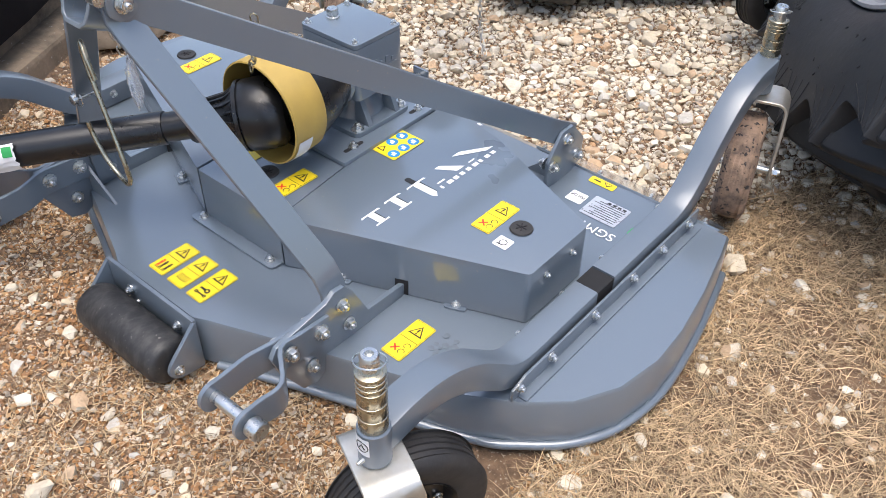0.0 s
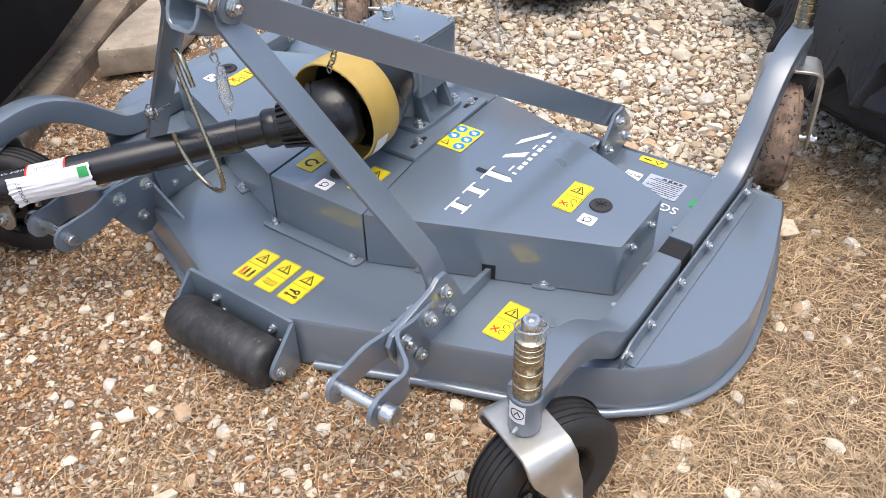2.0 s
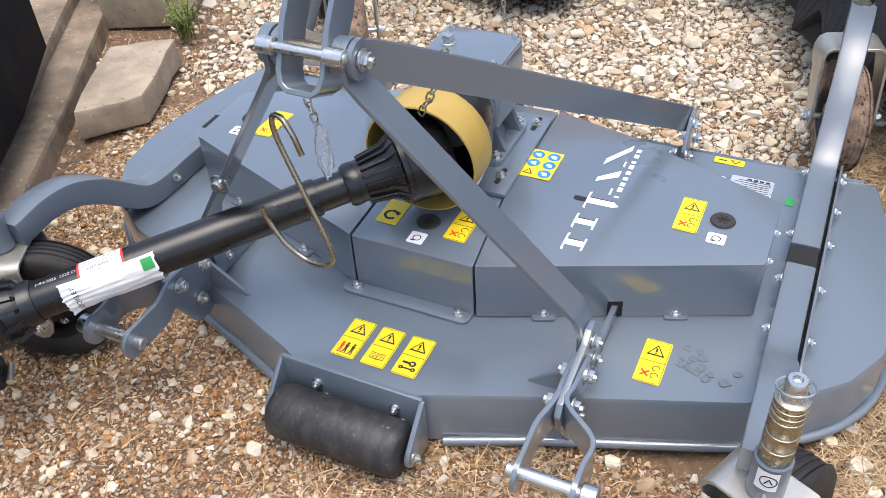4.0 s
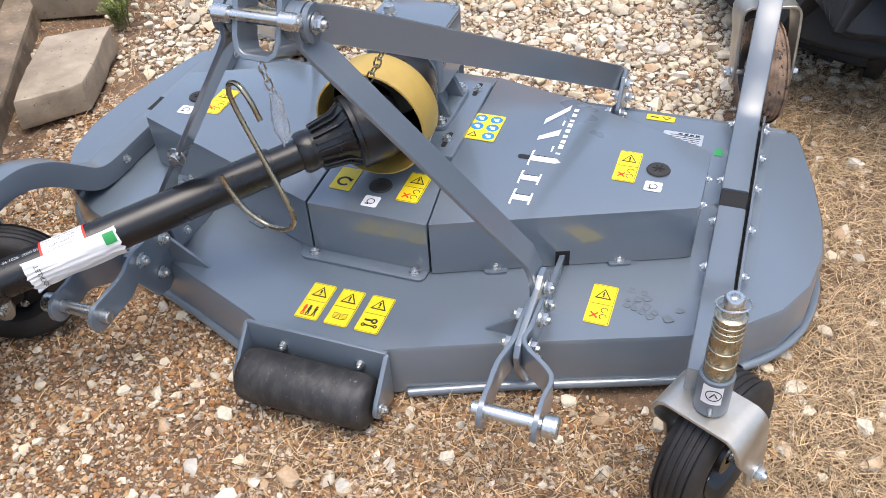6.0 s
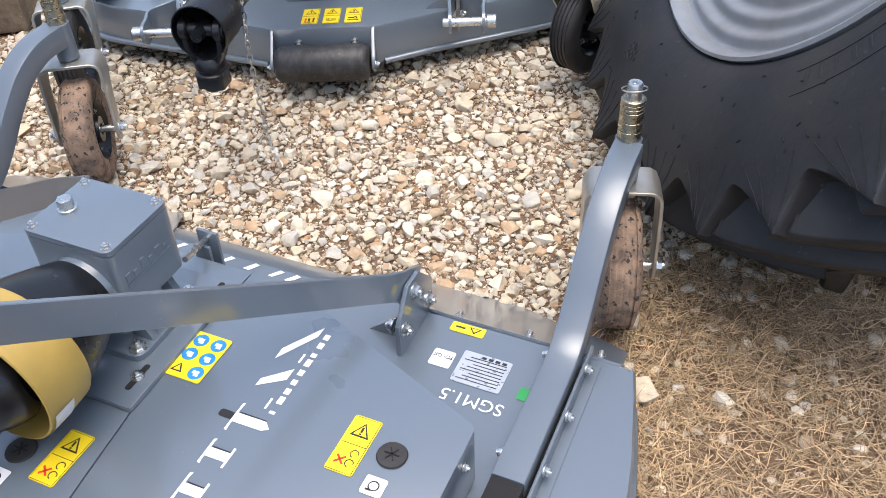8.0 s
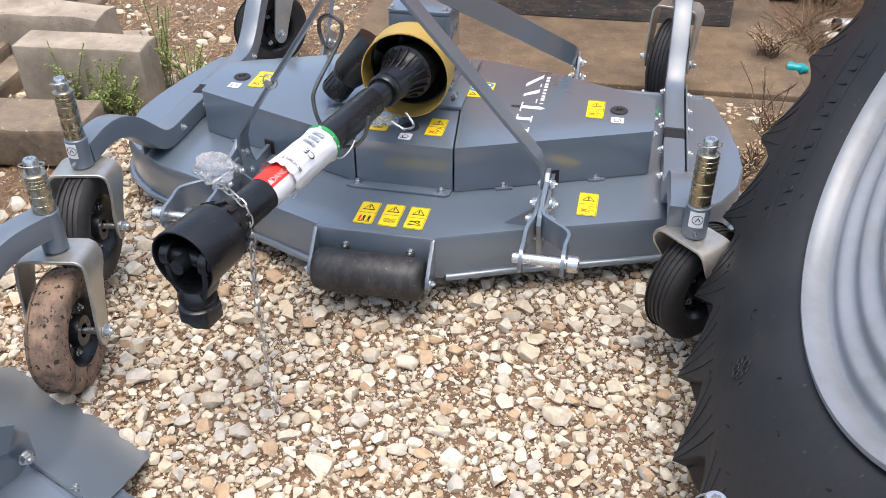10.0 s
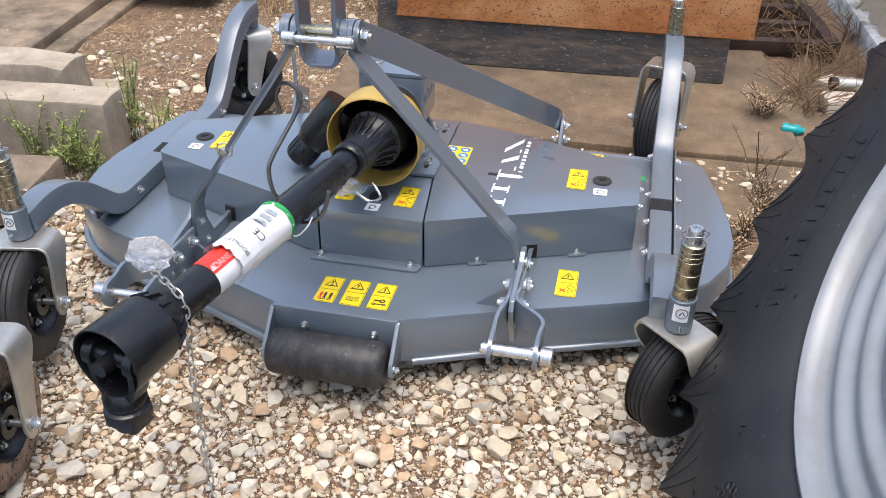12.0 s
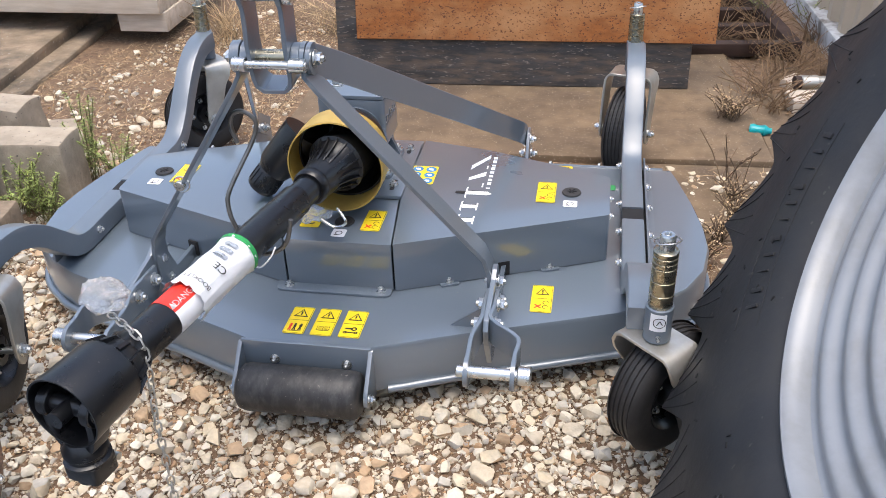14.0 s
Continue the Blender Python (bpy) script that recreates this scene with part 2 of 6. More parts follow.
def sweep(path, section, bm=None, closed=False, up=(0, 0, 1), cap=True):
    """A section (side, up) carried along a path."""
    b = bm if bm is not None else bmesh.new()
    rings = []
    for p, s, n in frames_along(path, up):
        rings.append([b.verts.new(p + s * u + n * v) for u, v in section])
    k = len(section)
    for i in range(len(rings) - (0 if closed else 1)):
        a, c = rings[i], rings[(i + 1) % len(rings)]
        for j in range(k):
            b.faces.new((a[j], a[(j + 1) % k], c[(j + 1) % k], c[j]))
    if cap and not closed:
        b.faces.new(rings[0][::-1]), b.faces.new(rings[-1])
    return b


def ring(r, seg=12):
    return [(r * math.cos(2 * math.pi * i / seg), r * math.sin(2 * math.pi * i / seg)) for i in range(seg)]


def rect(w, h, r=0.006):
    return round_poly([(-w / 2, -h / 2), (w / 2, -h / 2), (w / 2, h / 2), (-w / 2, h / 2)], r, 2)


def smooth_path(pts, n=8):
    """A rounded line through the points."""
    p = [Vector(q) for q in pts]
    p = [p[0] * 2 - p[1]] + p + [p[-1] * 2 - p[-2]]
    out = []
    for i in range(1, len(p) - 2):
        for k in range(n):
            t = k / n
            a, b, c, d = p[i - 1], p[i], p[i + 1], p[i + 2]
            out.append(0.5 * ((2 * b) + (c - a) * t + (2 * a - 5 * b + 4 * c - d) * t * t + (3 * b - a - 3 * c + d) * t ** 3))
    out.append(p[-2])
    return out


def along(p0, p1):
    """The frame at p0 whose z runs to p1."""
    d = Vector(p1) - Vector(p0)
    return Matrix.Translation(p0) @ d.to_track_quat("Z", "Y").to_matrix().to_4x4(), d.length


def lathe(profile, seg=32, m=None, bm=None, close=False):
    """Points (radius, height) turned round z."""
    b = bmesh.new()
    rings = []
    for r, z in profile:
        if r < 1e-6:
            rings.append([b.verts.new((0, 0, z))])
        else:
            rings.append([b.verts.new((r * math.cos(2 * math.pi * i / seg), r * math.sin(2 * math.pi * i / seg), z)) for i in range(seg)])
    pairs = list(zip(rings, rings[1:])) + ([(rings[-1], rings[0])] if close else [])
    for a, c in pairs:
        for i in range(seg):
            j = (i + 1) % seg
            if len(a) == 1 and len(c) == 1:
                continue
            if len(a) == 1:
                b.faces.new((a[0], c[i], c[j]))
            elif len(c) == 1:
                b.faces.new((a[i], a[j], c[0]))
            else:
                b.faces.new((a[i], a[j], c[j], c[i]))
    if m is not None:
        b.transform(m)
    return join(bm, b)


def rod(p0, p1, r, seg=14, r1=None, bm=None, w=0.0):
    m, L = along(p0, p1)
    r1 = r if r1 is None else r1
    w = min(w, r * 0.4)
    prof = [(0, 0), (r - w, 0), (r, w), (r1, L - w), (r1 - w, L), (0, L)] if w else [(0, 0), (r, 0), (r1, L), (0, L)]
    return lathe(prof, seg, m, bm)


def bolt_mesh(name, s):
    """A hex bolt with washer and thread end, its seat at z = 0; s is the width across flats."""
    b = lathe([(0, 0), (s * 0.78, 0), (s * 0.78, s * 0.12), (0, s * 0.12)], 16)
    hexa = [(s * 0.577 * math.cos(math.pi / 3 * i), s * 0.577 * math.sin(math.pi / 3 * i)) for i in range(6)]
    prism(hexa, s * 0.12, s * 0.62, "z", s * 0.04, b)
    lathe([(0, s * 0.6), (s * 0.3, s * 0.6), (s * 0.3, s * 0.85), (s * 0.24, s * 0.92), (0, s * 0.92)], 12, None, b)
    return mesh_of(name, b, ZINC, 30)


BOLT = {s: bolt_mesh("bolt", s / 1000) for s in (10, 13, 17, 19)}


def bolt(parent, p, d=(0, 0, 1), s=13, name="bolt"):
    ob = new(name, BOLT[s])
    ob.parent = parent
    ob.matrix_basis = Matrix.Translation(p) @ Vector(d).to_track_quat("Z", "Y").to_matrix().to_4x4()
    return ob


def stuff(name, verts, faces, mat, label, category, smooth=0):
    me = bpy.data.meshes.new(name)
    me.from_pydata(verts, [], faces)
    me.materials.append(mat)
    if smooth:
        me.shade_smooth()
        me.set_sharp_from_angle(angle=radians(smooth))
    return tagged(new(name, me), label, category, "", "stuff")


# ---- ground ----
def rise(x, y):
    """The lie of the land: it climbs a little towards the second mower."""
    t = min(1.0, max(0.0, (y - 1.1) / 1.0))
    return 0.04 * t * t * (3 - 2 * t)


def lie(x, y):
    return rise(x, y) + 0.012 * noise.noise(Vector((x * 2.2, y * 2.2, 3))) + 0.005 * noise.noise(Vector((x * 9, y * 9, 7))) - 0.012


def stony(x, y):
    """How far the white gravel covers the soil here, from 0 to 1."""
    n = 0.16 * noise.noise(Vector((x * 1.7, y * 1.7, 1))) + 0.08 * noise.noise(Vector((x * 6, y * 6, 1)))
    front = 0.30 + (0.24 if x > 0.55 else 0.0) + (0.12 if x > 0.72 else 0.0) + n
    g = min(1.0, max(0.0, (y - front) / 0.18))
    back = (2.55 + 0.45 * x if x < 0.12 else 1.85) + n * 2
    g *= min(1.0, max(0.0, (back - y) / 0.35))
    edge = -1.15 - 0.55 * max(0, y - 0.6) + n
    g *= min(1.0, max(0.0, (x - edge) / 0.25))
    right = 0.93 + n
    g *= min(1.0, max(0.0, (right - x) / 0.2)) if y < 1.6 else 1.0
    return g


def build_ground():
    xs = [-60, -30, -15, -8, -5] + list(np.linspace(-3.4, 2.6, 150)) + [5, 8, 15, 30, 60]
    ys = [-60, -30, -15, -8, -4, -2.4] + list(np.linspace(-1.7, 5.0, 165)) + [7, 11, 18, 30, 60]
    verts = [(x, y, lie(x, y)) for y in ys for x in xs]
    nx = len(xs)
    faces = [(j * nx + i, j * nx + i + 1, (j + 1) * nx + i + 1, (j + 1) * nx + i) for j in range(len(ys) - 1) for i in range(nx - 1)]
    me = bpy.data.meshes.new("ground")
    me.from_pydata(verts, [], faces)
    me.shade_smooth()
    m = material("soil", (0.155, 0.096, 0.056), 0.95, 0, 0.4, 60, 1.0, 220, second=(0.235, 0.145, 0.082), amount=0.7, patch=5,
                 speck=(0.36, 0.29, 0.21), speck_scale=150, speck_at=0.62)
    me.materials.append(m)
    return tagged(new("ground", me), "brown stony soil with patches of dry grass", "ground", "", "structure")


build_ground()
rng = np.random.default_rng(5)


def rock_shapes(count, seed, points=15, blocky=0.75):
    """Broken stones: hulls of points scattered over a rounded block, no two alike in their proportions."""
    r = random.Random(seed)
    out = []
    for _ in range(count):
        b = bmesh.new()
        wide, tall = r.uniform(0.62, 0.95), r.uniform(0.45, 0.75)
        for _ in range(points):
            v = Vector((r.gauss(0, 1), r.gauss(0, 1), r.gauss(0, 1))).normalized()
            v = Vector([math.copysign(abs(c) ** blocky, c) for c in v]) * r.uniform(0.80, 1.0)
            b.verts.new((v.x, v.y * wide, v.z * tall))
        bmesh.ops.convex_hull(b, input=b.verts[:])
        loose = [v for v in b.verts if not v.link_faces]
        bmesh.ops.delete(b, geom=loose, context="VERTS")
        b.verts.index_update()
        out.append((np.array([v.co[:] for v in b.verts]), [[v.index for v in f.verts] for f in b.faces]))
        b.free()
    return out


def scatter(places, shapes, lift=0.25, spread=0.0):
    verts, faces, base = [], [], 0
    for x, y, s in places:
        V, F = shapes[int(rng.integers(len(shapes)))]
        a, tilt = rng.uniform(0, 6.28), rng.normal(0, 0.35)
        ca, sa, ct, st = math.cos(a), math.sin(a), math.cos(tilt), math.sin(tilt)
        M = np.array([[ca, -sa * ct, sa * st], [sa, ca * ct, -ca * st], [0, st, ct]])
        P = (V * s) @ M.T + np.array([x, y, lie(x, y) + s * (lift + spread * rng.uniform(-1, 1))])
        verts.append(P)
        faces += [[i + base for i in f] for f in F]
        base += len(P)
    return np.concatenate(verts).tolist(), faces


def under_mower(x, y):
    return abs(x) < 0.72 and -0.36 < y < 0.42


def on_pad(x, y):
    """On the concrete below the leaning plates, swept clean."""
    dx, dy = x + 1.311, y - 2.556
    a, b = dx * 0.892 + dy * 0.4515, dy * 0.892 - dx * 0.4515
    return -0.15 < a < 2.4 and -0.60 < b < 0.42


def near_soil(x, y):
    """The bare pebbly soil in front of the first mower."""
    return -1.0 < y < 0.30 and -1.05 < x < 0.78


taken = {}


def sow(tries, size, sigma, most, chance, gap, keep, area=(-2.3, 1.9, -1.3, 3.1)):
    """Stones of one size class, kept apart from those already lying there."""
    out = []
    for _ in range(tries):
        x, y = rng.uniform(area[0], area[1]), rng.uniform(area[2], area[3])
        if under_mower(x, y) or on_pad(x, y) or rng.random() > chance(x, y, stony(x, y)):
            continue
        r = min(most, size * math.exp(rng.normal(0, sigma)))
        if gap:
            i, j = int(x // 0.07), int(y // 0.07)
            near = [q for a in (i - 1, i, i + 1) for b in (j - 1, j, j + 1) for q in taken.get((a, b), ())]
            if any((x - q[0]) ** 2 + (y - q[1]) ** 2 < (gap * (r + q[2])) ** 2 for q in near):
                continue
        if keep:
            taken.setdefault((int(x // 0.07), int(y // 0.07)), []).append((x, y, r))
        out.append((x, y, r))
    return out


def clump(x, y):
    return 0.75 + 0.9 * noise.noise(Vector((x * 4.5, y * 4.5, 11)))


big = sow(14000, 0.0195, 0.24, 0.031, lambda x, y, g: g * clump(x, y) * 0.8 + (0.028 if x > 0.75 else 0.035), 0.80, True)
mid = sow(90000, 0.0112, 0.26, 0.018, lambda x, y, g: g * 0.95 + (0.055 if x > 0.75 else 0.05), 0.72, True)
chip = sow(120000, 0.0062, 0.30, 0.010, lambda x, y, g: g * 0.95 + (0.09 if near_soil(x, y) else 0.05), 0.50, False)
crumb = sow(80000, 0.0036, 0.30, 0.006, lambda x, y, g: g * 0.95, 0.0, False, (-1.5, 1.1, 0.2, 2.2))
small = sow(80000, 0.0039, 0.38, 0.009, lambda x, y, g: 1 - g, 0.0, False, (-1.05, 0.80, -1.0, 0.30)) + sow(26000, 0.0034, 0.36, 0.009, lambda x, y, g: 1 - g, 0.0, False)
SHAPES = rock_shapes(40, 3, 22, 0.72)
stuff("limestone_gravel", *scatter(big, SHAPES, 0.28, 0.15), STONE, "pale broken limestone gravel over the yard", "gravel", 36)
stuff("limestone_rubble", *scatter(mid, SHAPES, 0.30, 0.25), STONE, "pale broken limestone rubble between larger stones", "gravel", 36)
stuff("limestone_chips", *scatter(chip, rock_shapes(24, 4, 12), 0.3, 0.25), CHIP, "pale limestone chips between larger stones", "gravel")
stuff("limestone_crumbs", *scatter(crumb, rock_shapes(12, 6, 8), 0.5, 0.4), CHIP, "small pale crumbs of limestone among the stones", "gravel")
stuff("fine_gravel", *scatter(small, rock_shapes(12, 8, 9), 0.45, 0.3), PEBBLE, "fine brown pebbles in the soil", "gravel")


def straw_weight(x, y):
    """How thick the straw can lie: dense beside the mower, thin elsewhere."""
    if y > 2.0 or x < -1.2:
        return 0.20 if x < -0.2 and y > 1.9 else 0.10
    return 1.0 if x > 0.66 and y < 1.35 else (0.28 if x > -0.05 and y < -0.40 else 0.06)


def straw_zone(x, y):
    g = stony(x, y)
    n = 0.4 + 1.0 * noise.noise(Vector((x * 2.3 + 5, y * 2.3, 2))) + 0.8 * noise.noise(Vector((x * 7, y * 7, 4)))
    z = straw_weight(x, y)
    return max(0.0, min(1.0, (1 - g) * z * ((0.75 if x > 0.66 else 0.35) + n)))


def straw(count, where, most, length, name, mat, label, flat=0.35, wide=0.0008):
    verts, faces = [], []
    tries = 0
    while count > 0 and tries < 900000:
        tries += 1
        x, y = rng.uniform(-2.4, 2.0), rng.uniform(-1.1, 3.3)
        u = rng.random()
        if u > most(x, y) or under_mower(x, y) or on_pad(x, y) or u > where(x, y):
            continue
        count -= 1
        a, L = rng.uniform(0, 6.28), length * rng.uniform(0.5, 1.5)
        bend, climb = rng.normal(0, 0.7), abs(rng.normal(0, flat))
        p = np.array([x, y, lie(x, y) + 0.001 + rng.random() * 0.010])
        base = len(verts)
        for k in range(4):
            t = k / 3
            d = np.array([math.cos(a + bend * t), math.sin(a + bend * t), 0])
            s = np.array([-d[1], d[0], 0.4]) * wide * (1.15 - t)
            verts += [(p - s).tolist(), (p + s).tolist()]
            p = p + d * L / 3 + np.array([0, 0, L / 3 * climb * (1 - 1.5 * t)])
            if k:
                faces.append((base + 2 * k - 2, base + 2 * k - 1, base + 2 * k + 1, base + 2 * k))
    stuff(name, verts, faces, mat, label, "dry grass")


straw(110000, straw_zone, lambda x, y: 2.6 * straw_weight(x, y), 0.042, "dry_grass", STRAW, "trodden straw-coloured dry grass on the soil")
straw(5500, lambda x, y: straw_zone(x, y) * 0.3 + (0.30 if x < -0.9 and y > 1.6 else 0.03), lambda x, y: 1.0, 0.06, "dead_stalks", TWIG, "dark dead stalks lying about", 0.25, 0.0009)


# ---- finishing mower ----
ZD, ZC = 0.114, 0.231
RIGHT = [(0.115, -0.470), (0.145, -0.456), (0.30, -0.396), (0.60, -0.287), (0.680, -0.238), (0.742, -0.180), (0.783, -0.105), (0.800, -0.01),
         (0.796, 0.08), (0.777, 0.20), (0.750, 0.32), (0.735, 0.375)]
DECK = RIGHT + [(-x, y) for x, y in RIGHT[::-1]]


def mirror(poly, s):
    return [(s * x, y) for x, y in poly]


def flat_bar(path, width_dir, w, t, bm=None):
    """A flat steel bar along a bent line; w is its width or one width for each point."""
    pts = [Vector(p) for p in path]
    b = bmesh.new()
    rings = []
    for i, p in enumerate(pts):
        d = (pts[min(i + 1, len(pts) - 1)] - pts[max(i - 1, 0)]).normalized()
        wd = Vector(width_dir)
        wd = (wd - d * wd.dot(d)).normalized()
        n = d.cross(wd)
        c = 0.0012
        h = (w[i] if isinstance(w, list) else w) / 2
        sec = [(-h, -t / 2 + c), (-h + c, -t / 2), (h - c, -t / 2), (h, -t / 2 + c), (h, t / 2 - c), (h - c, t / 2), (-h + c, t / 2), (-h, t / 2 - c)]
        rings.append([b.verts.new(p + wd * u + n * v) for u, v in sec])
    for a, c in zip(rings, rings[1:]):
        for j in range(8):
            b.faces.new((a[j], a[(j + 1) % 8], c[(j + 1) % 8], c[j]))
    b.faces.new(rings[0]), b.faces.new(rings[-1])
    return join(bm, b)


def pieces(name, bm, mat, parent, label=""):
    """Each loose piece of a bmesh as a part of its own."""
    bm.verts.ensure_lookup_table()
    left = set(bm.verts)
    groups = []
    while left:
        stack = [left.pop()]
        got = set(stack)
        while stack:
            v = stack.pop()
            for e in v.link_edges:
                o = e.other_vert(v)
                if o not in got:
                    got.add(o)
                    left.discard(o)
                    stack.append(o)
        groups.append(got)
    for g in groups:
        idx = {}
        b = bmesh.new()
        for v in sorted(g, key=lambda v: v.index):
            idx[v] = b.verts.new(v.co)
        for f in bm.faces:
            if f.verts[0] in g:
                b.faces.new([idx[v] for v in f.verts])
        part(name, b, mat, parent, label, None, 0)
    bm.free()


def sticker(parent, x, y, z, w, h, kind, turn=0.0, mat=None, film=True):
    """A printed label lying flat; its pictogram is a part of it."""
    m = Matrix.Translation((x, y, z)) @ Matrix.Rotation(radians(turn), 4, "Z")
    s = part("sticker", prism(round_poly([(-w / 2, -h / 2), (w / 2, -h / 2), (w / 2, h / 2), (-w / 2, h / 2)], 0.004, 3), 0, 0.0006), mat or STICKER, parent, "", m)

    def ink(b, material_=INK, name="pictogram"):
        pieces(name, b, material_, s)

    z1, z2 = 0.0006, 0.0009
    if kind in ("two", "book", "key", "folk"):
        line = None
        e = w / 2 - 0.002
        f = h / 2 - 0.002
        line = sweep([(-e, -f, z1), (e, -f, z1), (e, f, z1), (-e, f, z1)], [(-0.0004, 0), (0.0004, 0), (0.0004, 0.0003), (-0.0004, 0.0003)], None, True)
        box(-e, e, -0.0004, 0.0004, z1, z2, 0, line)
        c, r = h * 0.24, w * 0.36
        tri = lambda q: [(0, c + q), (-q * 0.95, c - q * 0.62), (q * 0.95, c - q * 0.62)]
        b = prism(tri(r), z1, z2)
        join(line, b)
        pieces("pictogram", line, INK, s)
        ink(prism(tri(r * 0.72), z2, z2 + 0.0003), STICKER, "triangle")
        b = box(-0.0016, 0.0016, c - 0.002, c + 0.007, z2 + 0.0003, z2 + 0.0006)
        box(-0.0016, 0.0016, c - 0.006, c - 0.0035, z2 + 0.0003, z2 + 0.0006, 0, b)
        ink(b, INK, "mark")
        c = -h * 0.25
        if kind == "two":
            b = None
            for a in (45, -45):
                b = box(-0.009, 0.009, -0.0016, 0.0016, z1, z2, 0, b, Matrix.Translation((-w * 0.16, c - 0.004, 0)) @ Matrix.Rotation(radians(a), 4, "Z"))
            ink(b, RED, "cross")
            b = bmesh.new()
            for q in (0.010, -0.006):
                sweep([(w * 0.2 + 0.006 * math.cos(k / 8 * 4.6), c + q + 0.006 * math.sin(k / 8 * 4.6), z2) for k in range(9)], [(-0.0007, 0), (0.0007, 0), (0.0007, 0.0003), (-0.0007, 0.0003)], b)
            ink(b, INK, "arrow")
        elif kind == "folk":
            for q, mat_ in ((-0.011, RED), (-0.002, INK), (0.010, INK)):
                ink(lathe([(0, z1), (0.0026, z1), (0.0026, z2), (0, z2)], 12, Matrix.Translation((q, c + 0.008, 0))), mat_)
                ink(prism([(q - 0.0034, c + 0.005), (q + 0.0034, c + 0.005), (q + 0.002, c - 0.003), (q + 0.0036, c - 0.012), (q + 0.001, c - 0.012), (q, c - 0.005), (q - 0.001, c - 0.012), (q - 0.0036, c - 0.012), (q - 0.002, c - 0.003)], z1, z2), mat_)
            ink(box(-0.014, 0.014, c - 0.0145, c - 0.0132, z1, z2), INK)
        elif kind == "book":
            b = None
            for q in (-1, 1):
                b = prism([(0, c - 0.008), (q * 0.013, c - 0.006), (q * 0.013, c + 0.008), (0, c + 0.006)], z1, z2, "z", 0, b)
            ink(b)
            b = None
            for q in (-1, 1):
                b = prism([(q * 0.001, c - 0.0065), (q * 0.0118, c - 0.0048), (q * 0.0118, c + 0.0068), (q * 0.001, c + 0.005)], z2, z2 + 0.0003, "z", 0, b)
            ink(b, STICKER, "page")
            b = None
            for q in (-1, 1):
                for k in range(4):
                    b = box(q * 0.003, q * 0.010, c - 0.004 + k * 0.003, c - 0.0032 + k * 0.003, z2 + 0.0003, z2 + 0.0006, 0, b)
            ink(b, INK, "line")
        else:
            ink(lathe([(0.0028, z1), (0.0062, z1), (0.0062, z2), (0.0028, z2)], 16, Matrix.Translation((w * 0.12, c + 0.006, 0)), None, True))
            ink(box(-0.013, 0.000, c + 0.004, c + 0.0085, z1, z2))
            ink(box(-0.010, 0.010, c - 0.0075, c - 0.0045, z1, z2))
            for q in (-1, 1):
                ink(lathe([(0.0016, z1), (0.0042, z1), (0.0042, z2), (0.0016, z2)], 12, Matrix.Translation((q * 0.011, c - 0.006, 0)), None, True))
    elif kind == "six":
        for i in range(2):
            for j in range(3):
                cx, cy = (-0.25 + 0.5 * i) * w, (-0.32 + 0.32 * j) * h
                if (i, j) == (0, 0):
                    ink(prism([(cx, cy + 0.010), (cx - 0.010, cy - 0.007), (cx + 0.010, cy - 0.007)], z1, z2), INK, "triangle")
                    ink(prism([(cx, cy + 0.006), (cx - 0.006, cy - 0.005), (cx + 0.006, cy - 0.005)], z2, z2 + 0.0003), STICKER, "mark")
                    continue
                ink(lathe([(0, z1), (0.0125, z1), (0.0125, z2), (0, z2)], 20, Matrix.Translation((cx, cy, 0))), BLUE, "disc")
                b = box(cx - 0.006, cx + 0.005, cy - 0.002, cy + 0.004, z2, z2 + 0.0003)
                box(cx - 0.002, cx + 0.006, cy - 0.006, cy - 0.002, z2, z2 + 0.0003, 0, b)
                ink(b, WHITE, "mark")
    elif kind == "icon":
        b = lathe([(w * 0.20, z1), (w * 0.26, z1), (w * 0.26, z2), (w * 0.20, z2)], 20, None, None, True)
        box(-w * 0.3, -w * 0.05, -h * 0.3, -h * 0.2, z1, z2, 0, b)
        ink(b)
    elif kind == "arrow":
        ink(sweep([(w * 0.27 * math.cos(a), w * 0.27 * math.sin(a) - h * 0.12, z1) for a in [0.5 + k / 20 * 5.1 for k in range(21)]], [(-w * 0.06, 0), (w * 0.06, 0), (w * 0.06, 0.0003), (-w * 0.06, 0.0003)]))
        ink(prism([(w * 0.12, h * 0.04), (w * 0.36, h * 0.02), (w * 0.27, -h * 0.12)], z1, z2))
    elif kind == "caution":
        ink(prism([(-w * 0.38, -h * 0.3), (-w * 0.02, -h * 0.3), (-w * 0.2, h * 0.32)], z1, z2), INK, "triangle")
        ink(prism([(-w * 0.31, -h * 0.22), (-w * 0.09, -h * 0.22), (-w * 0.2, h * 0.16)], z2, z2 + 0.0003), STICKER, "mark")
        ink(box(w * 0.08, w * 0.36, -h * 0.12, h * 0.06, z1, z2), INK)
    elif kind == "plate":
        b = None
        for k in range(8):
            b = box(-w * 0.42, w * (0.42 - 0.1 * (k % 3)), h * (0.36 - 0.1 * k), h * (0.385 - 0.1 * k), z1, z2, 0, b)
        for k in range(4):
            b = box(-w * 0.4 + k * 0.012, -w * 0.4 + k * 0.012 + 0.008, -h * 0.44, -h * 0.36, z1, z2, 0, b)
        ink(b)
    elif kind == "small":
        b = None
        for k in range(3):
            b = box(-w * 0.36, w * (0.3 - 0.15 * k), h * (0.22 - 0.2 * k), h * (0.30 - 0.2 * k), z1, z2, 0, b)
        ink(b)
    return s


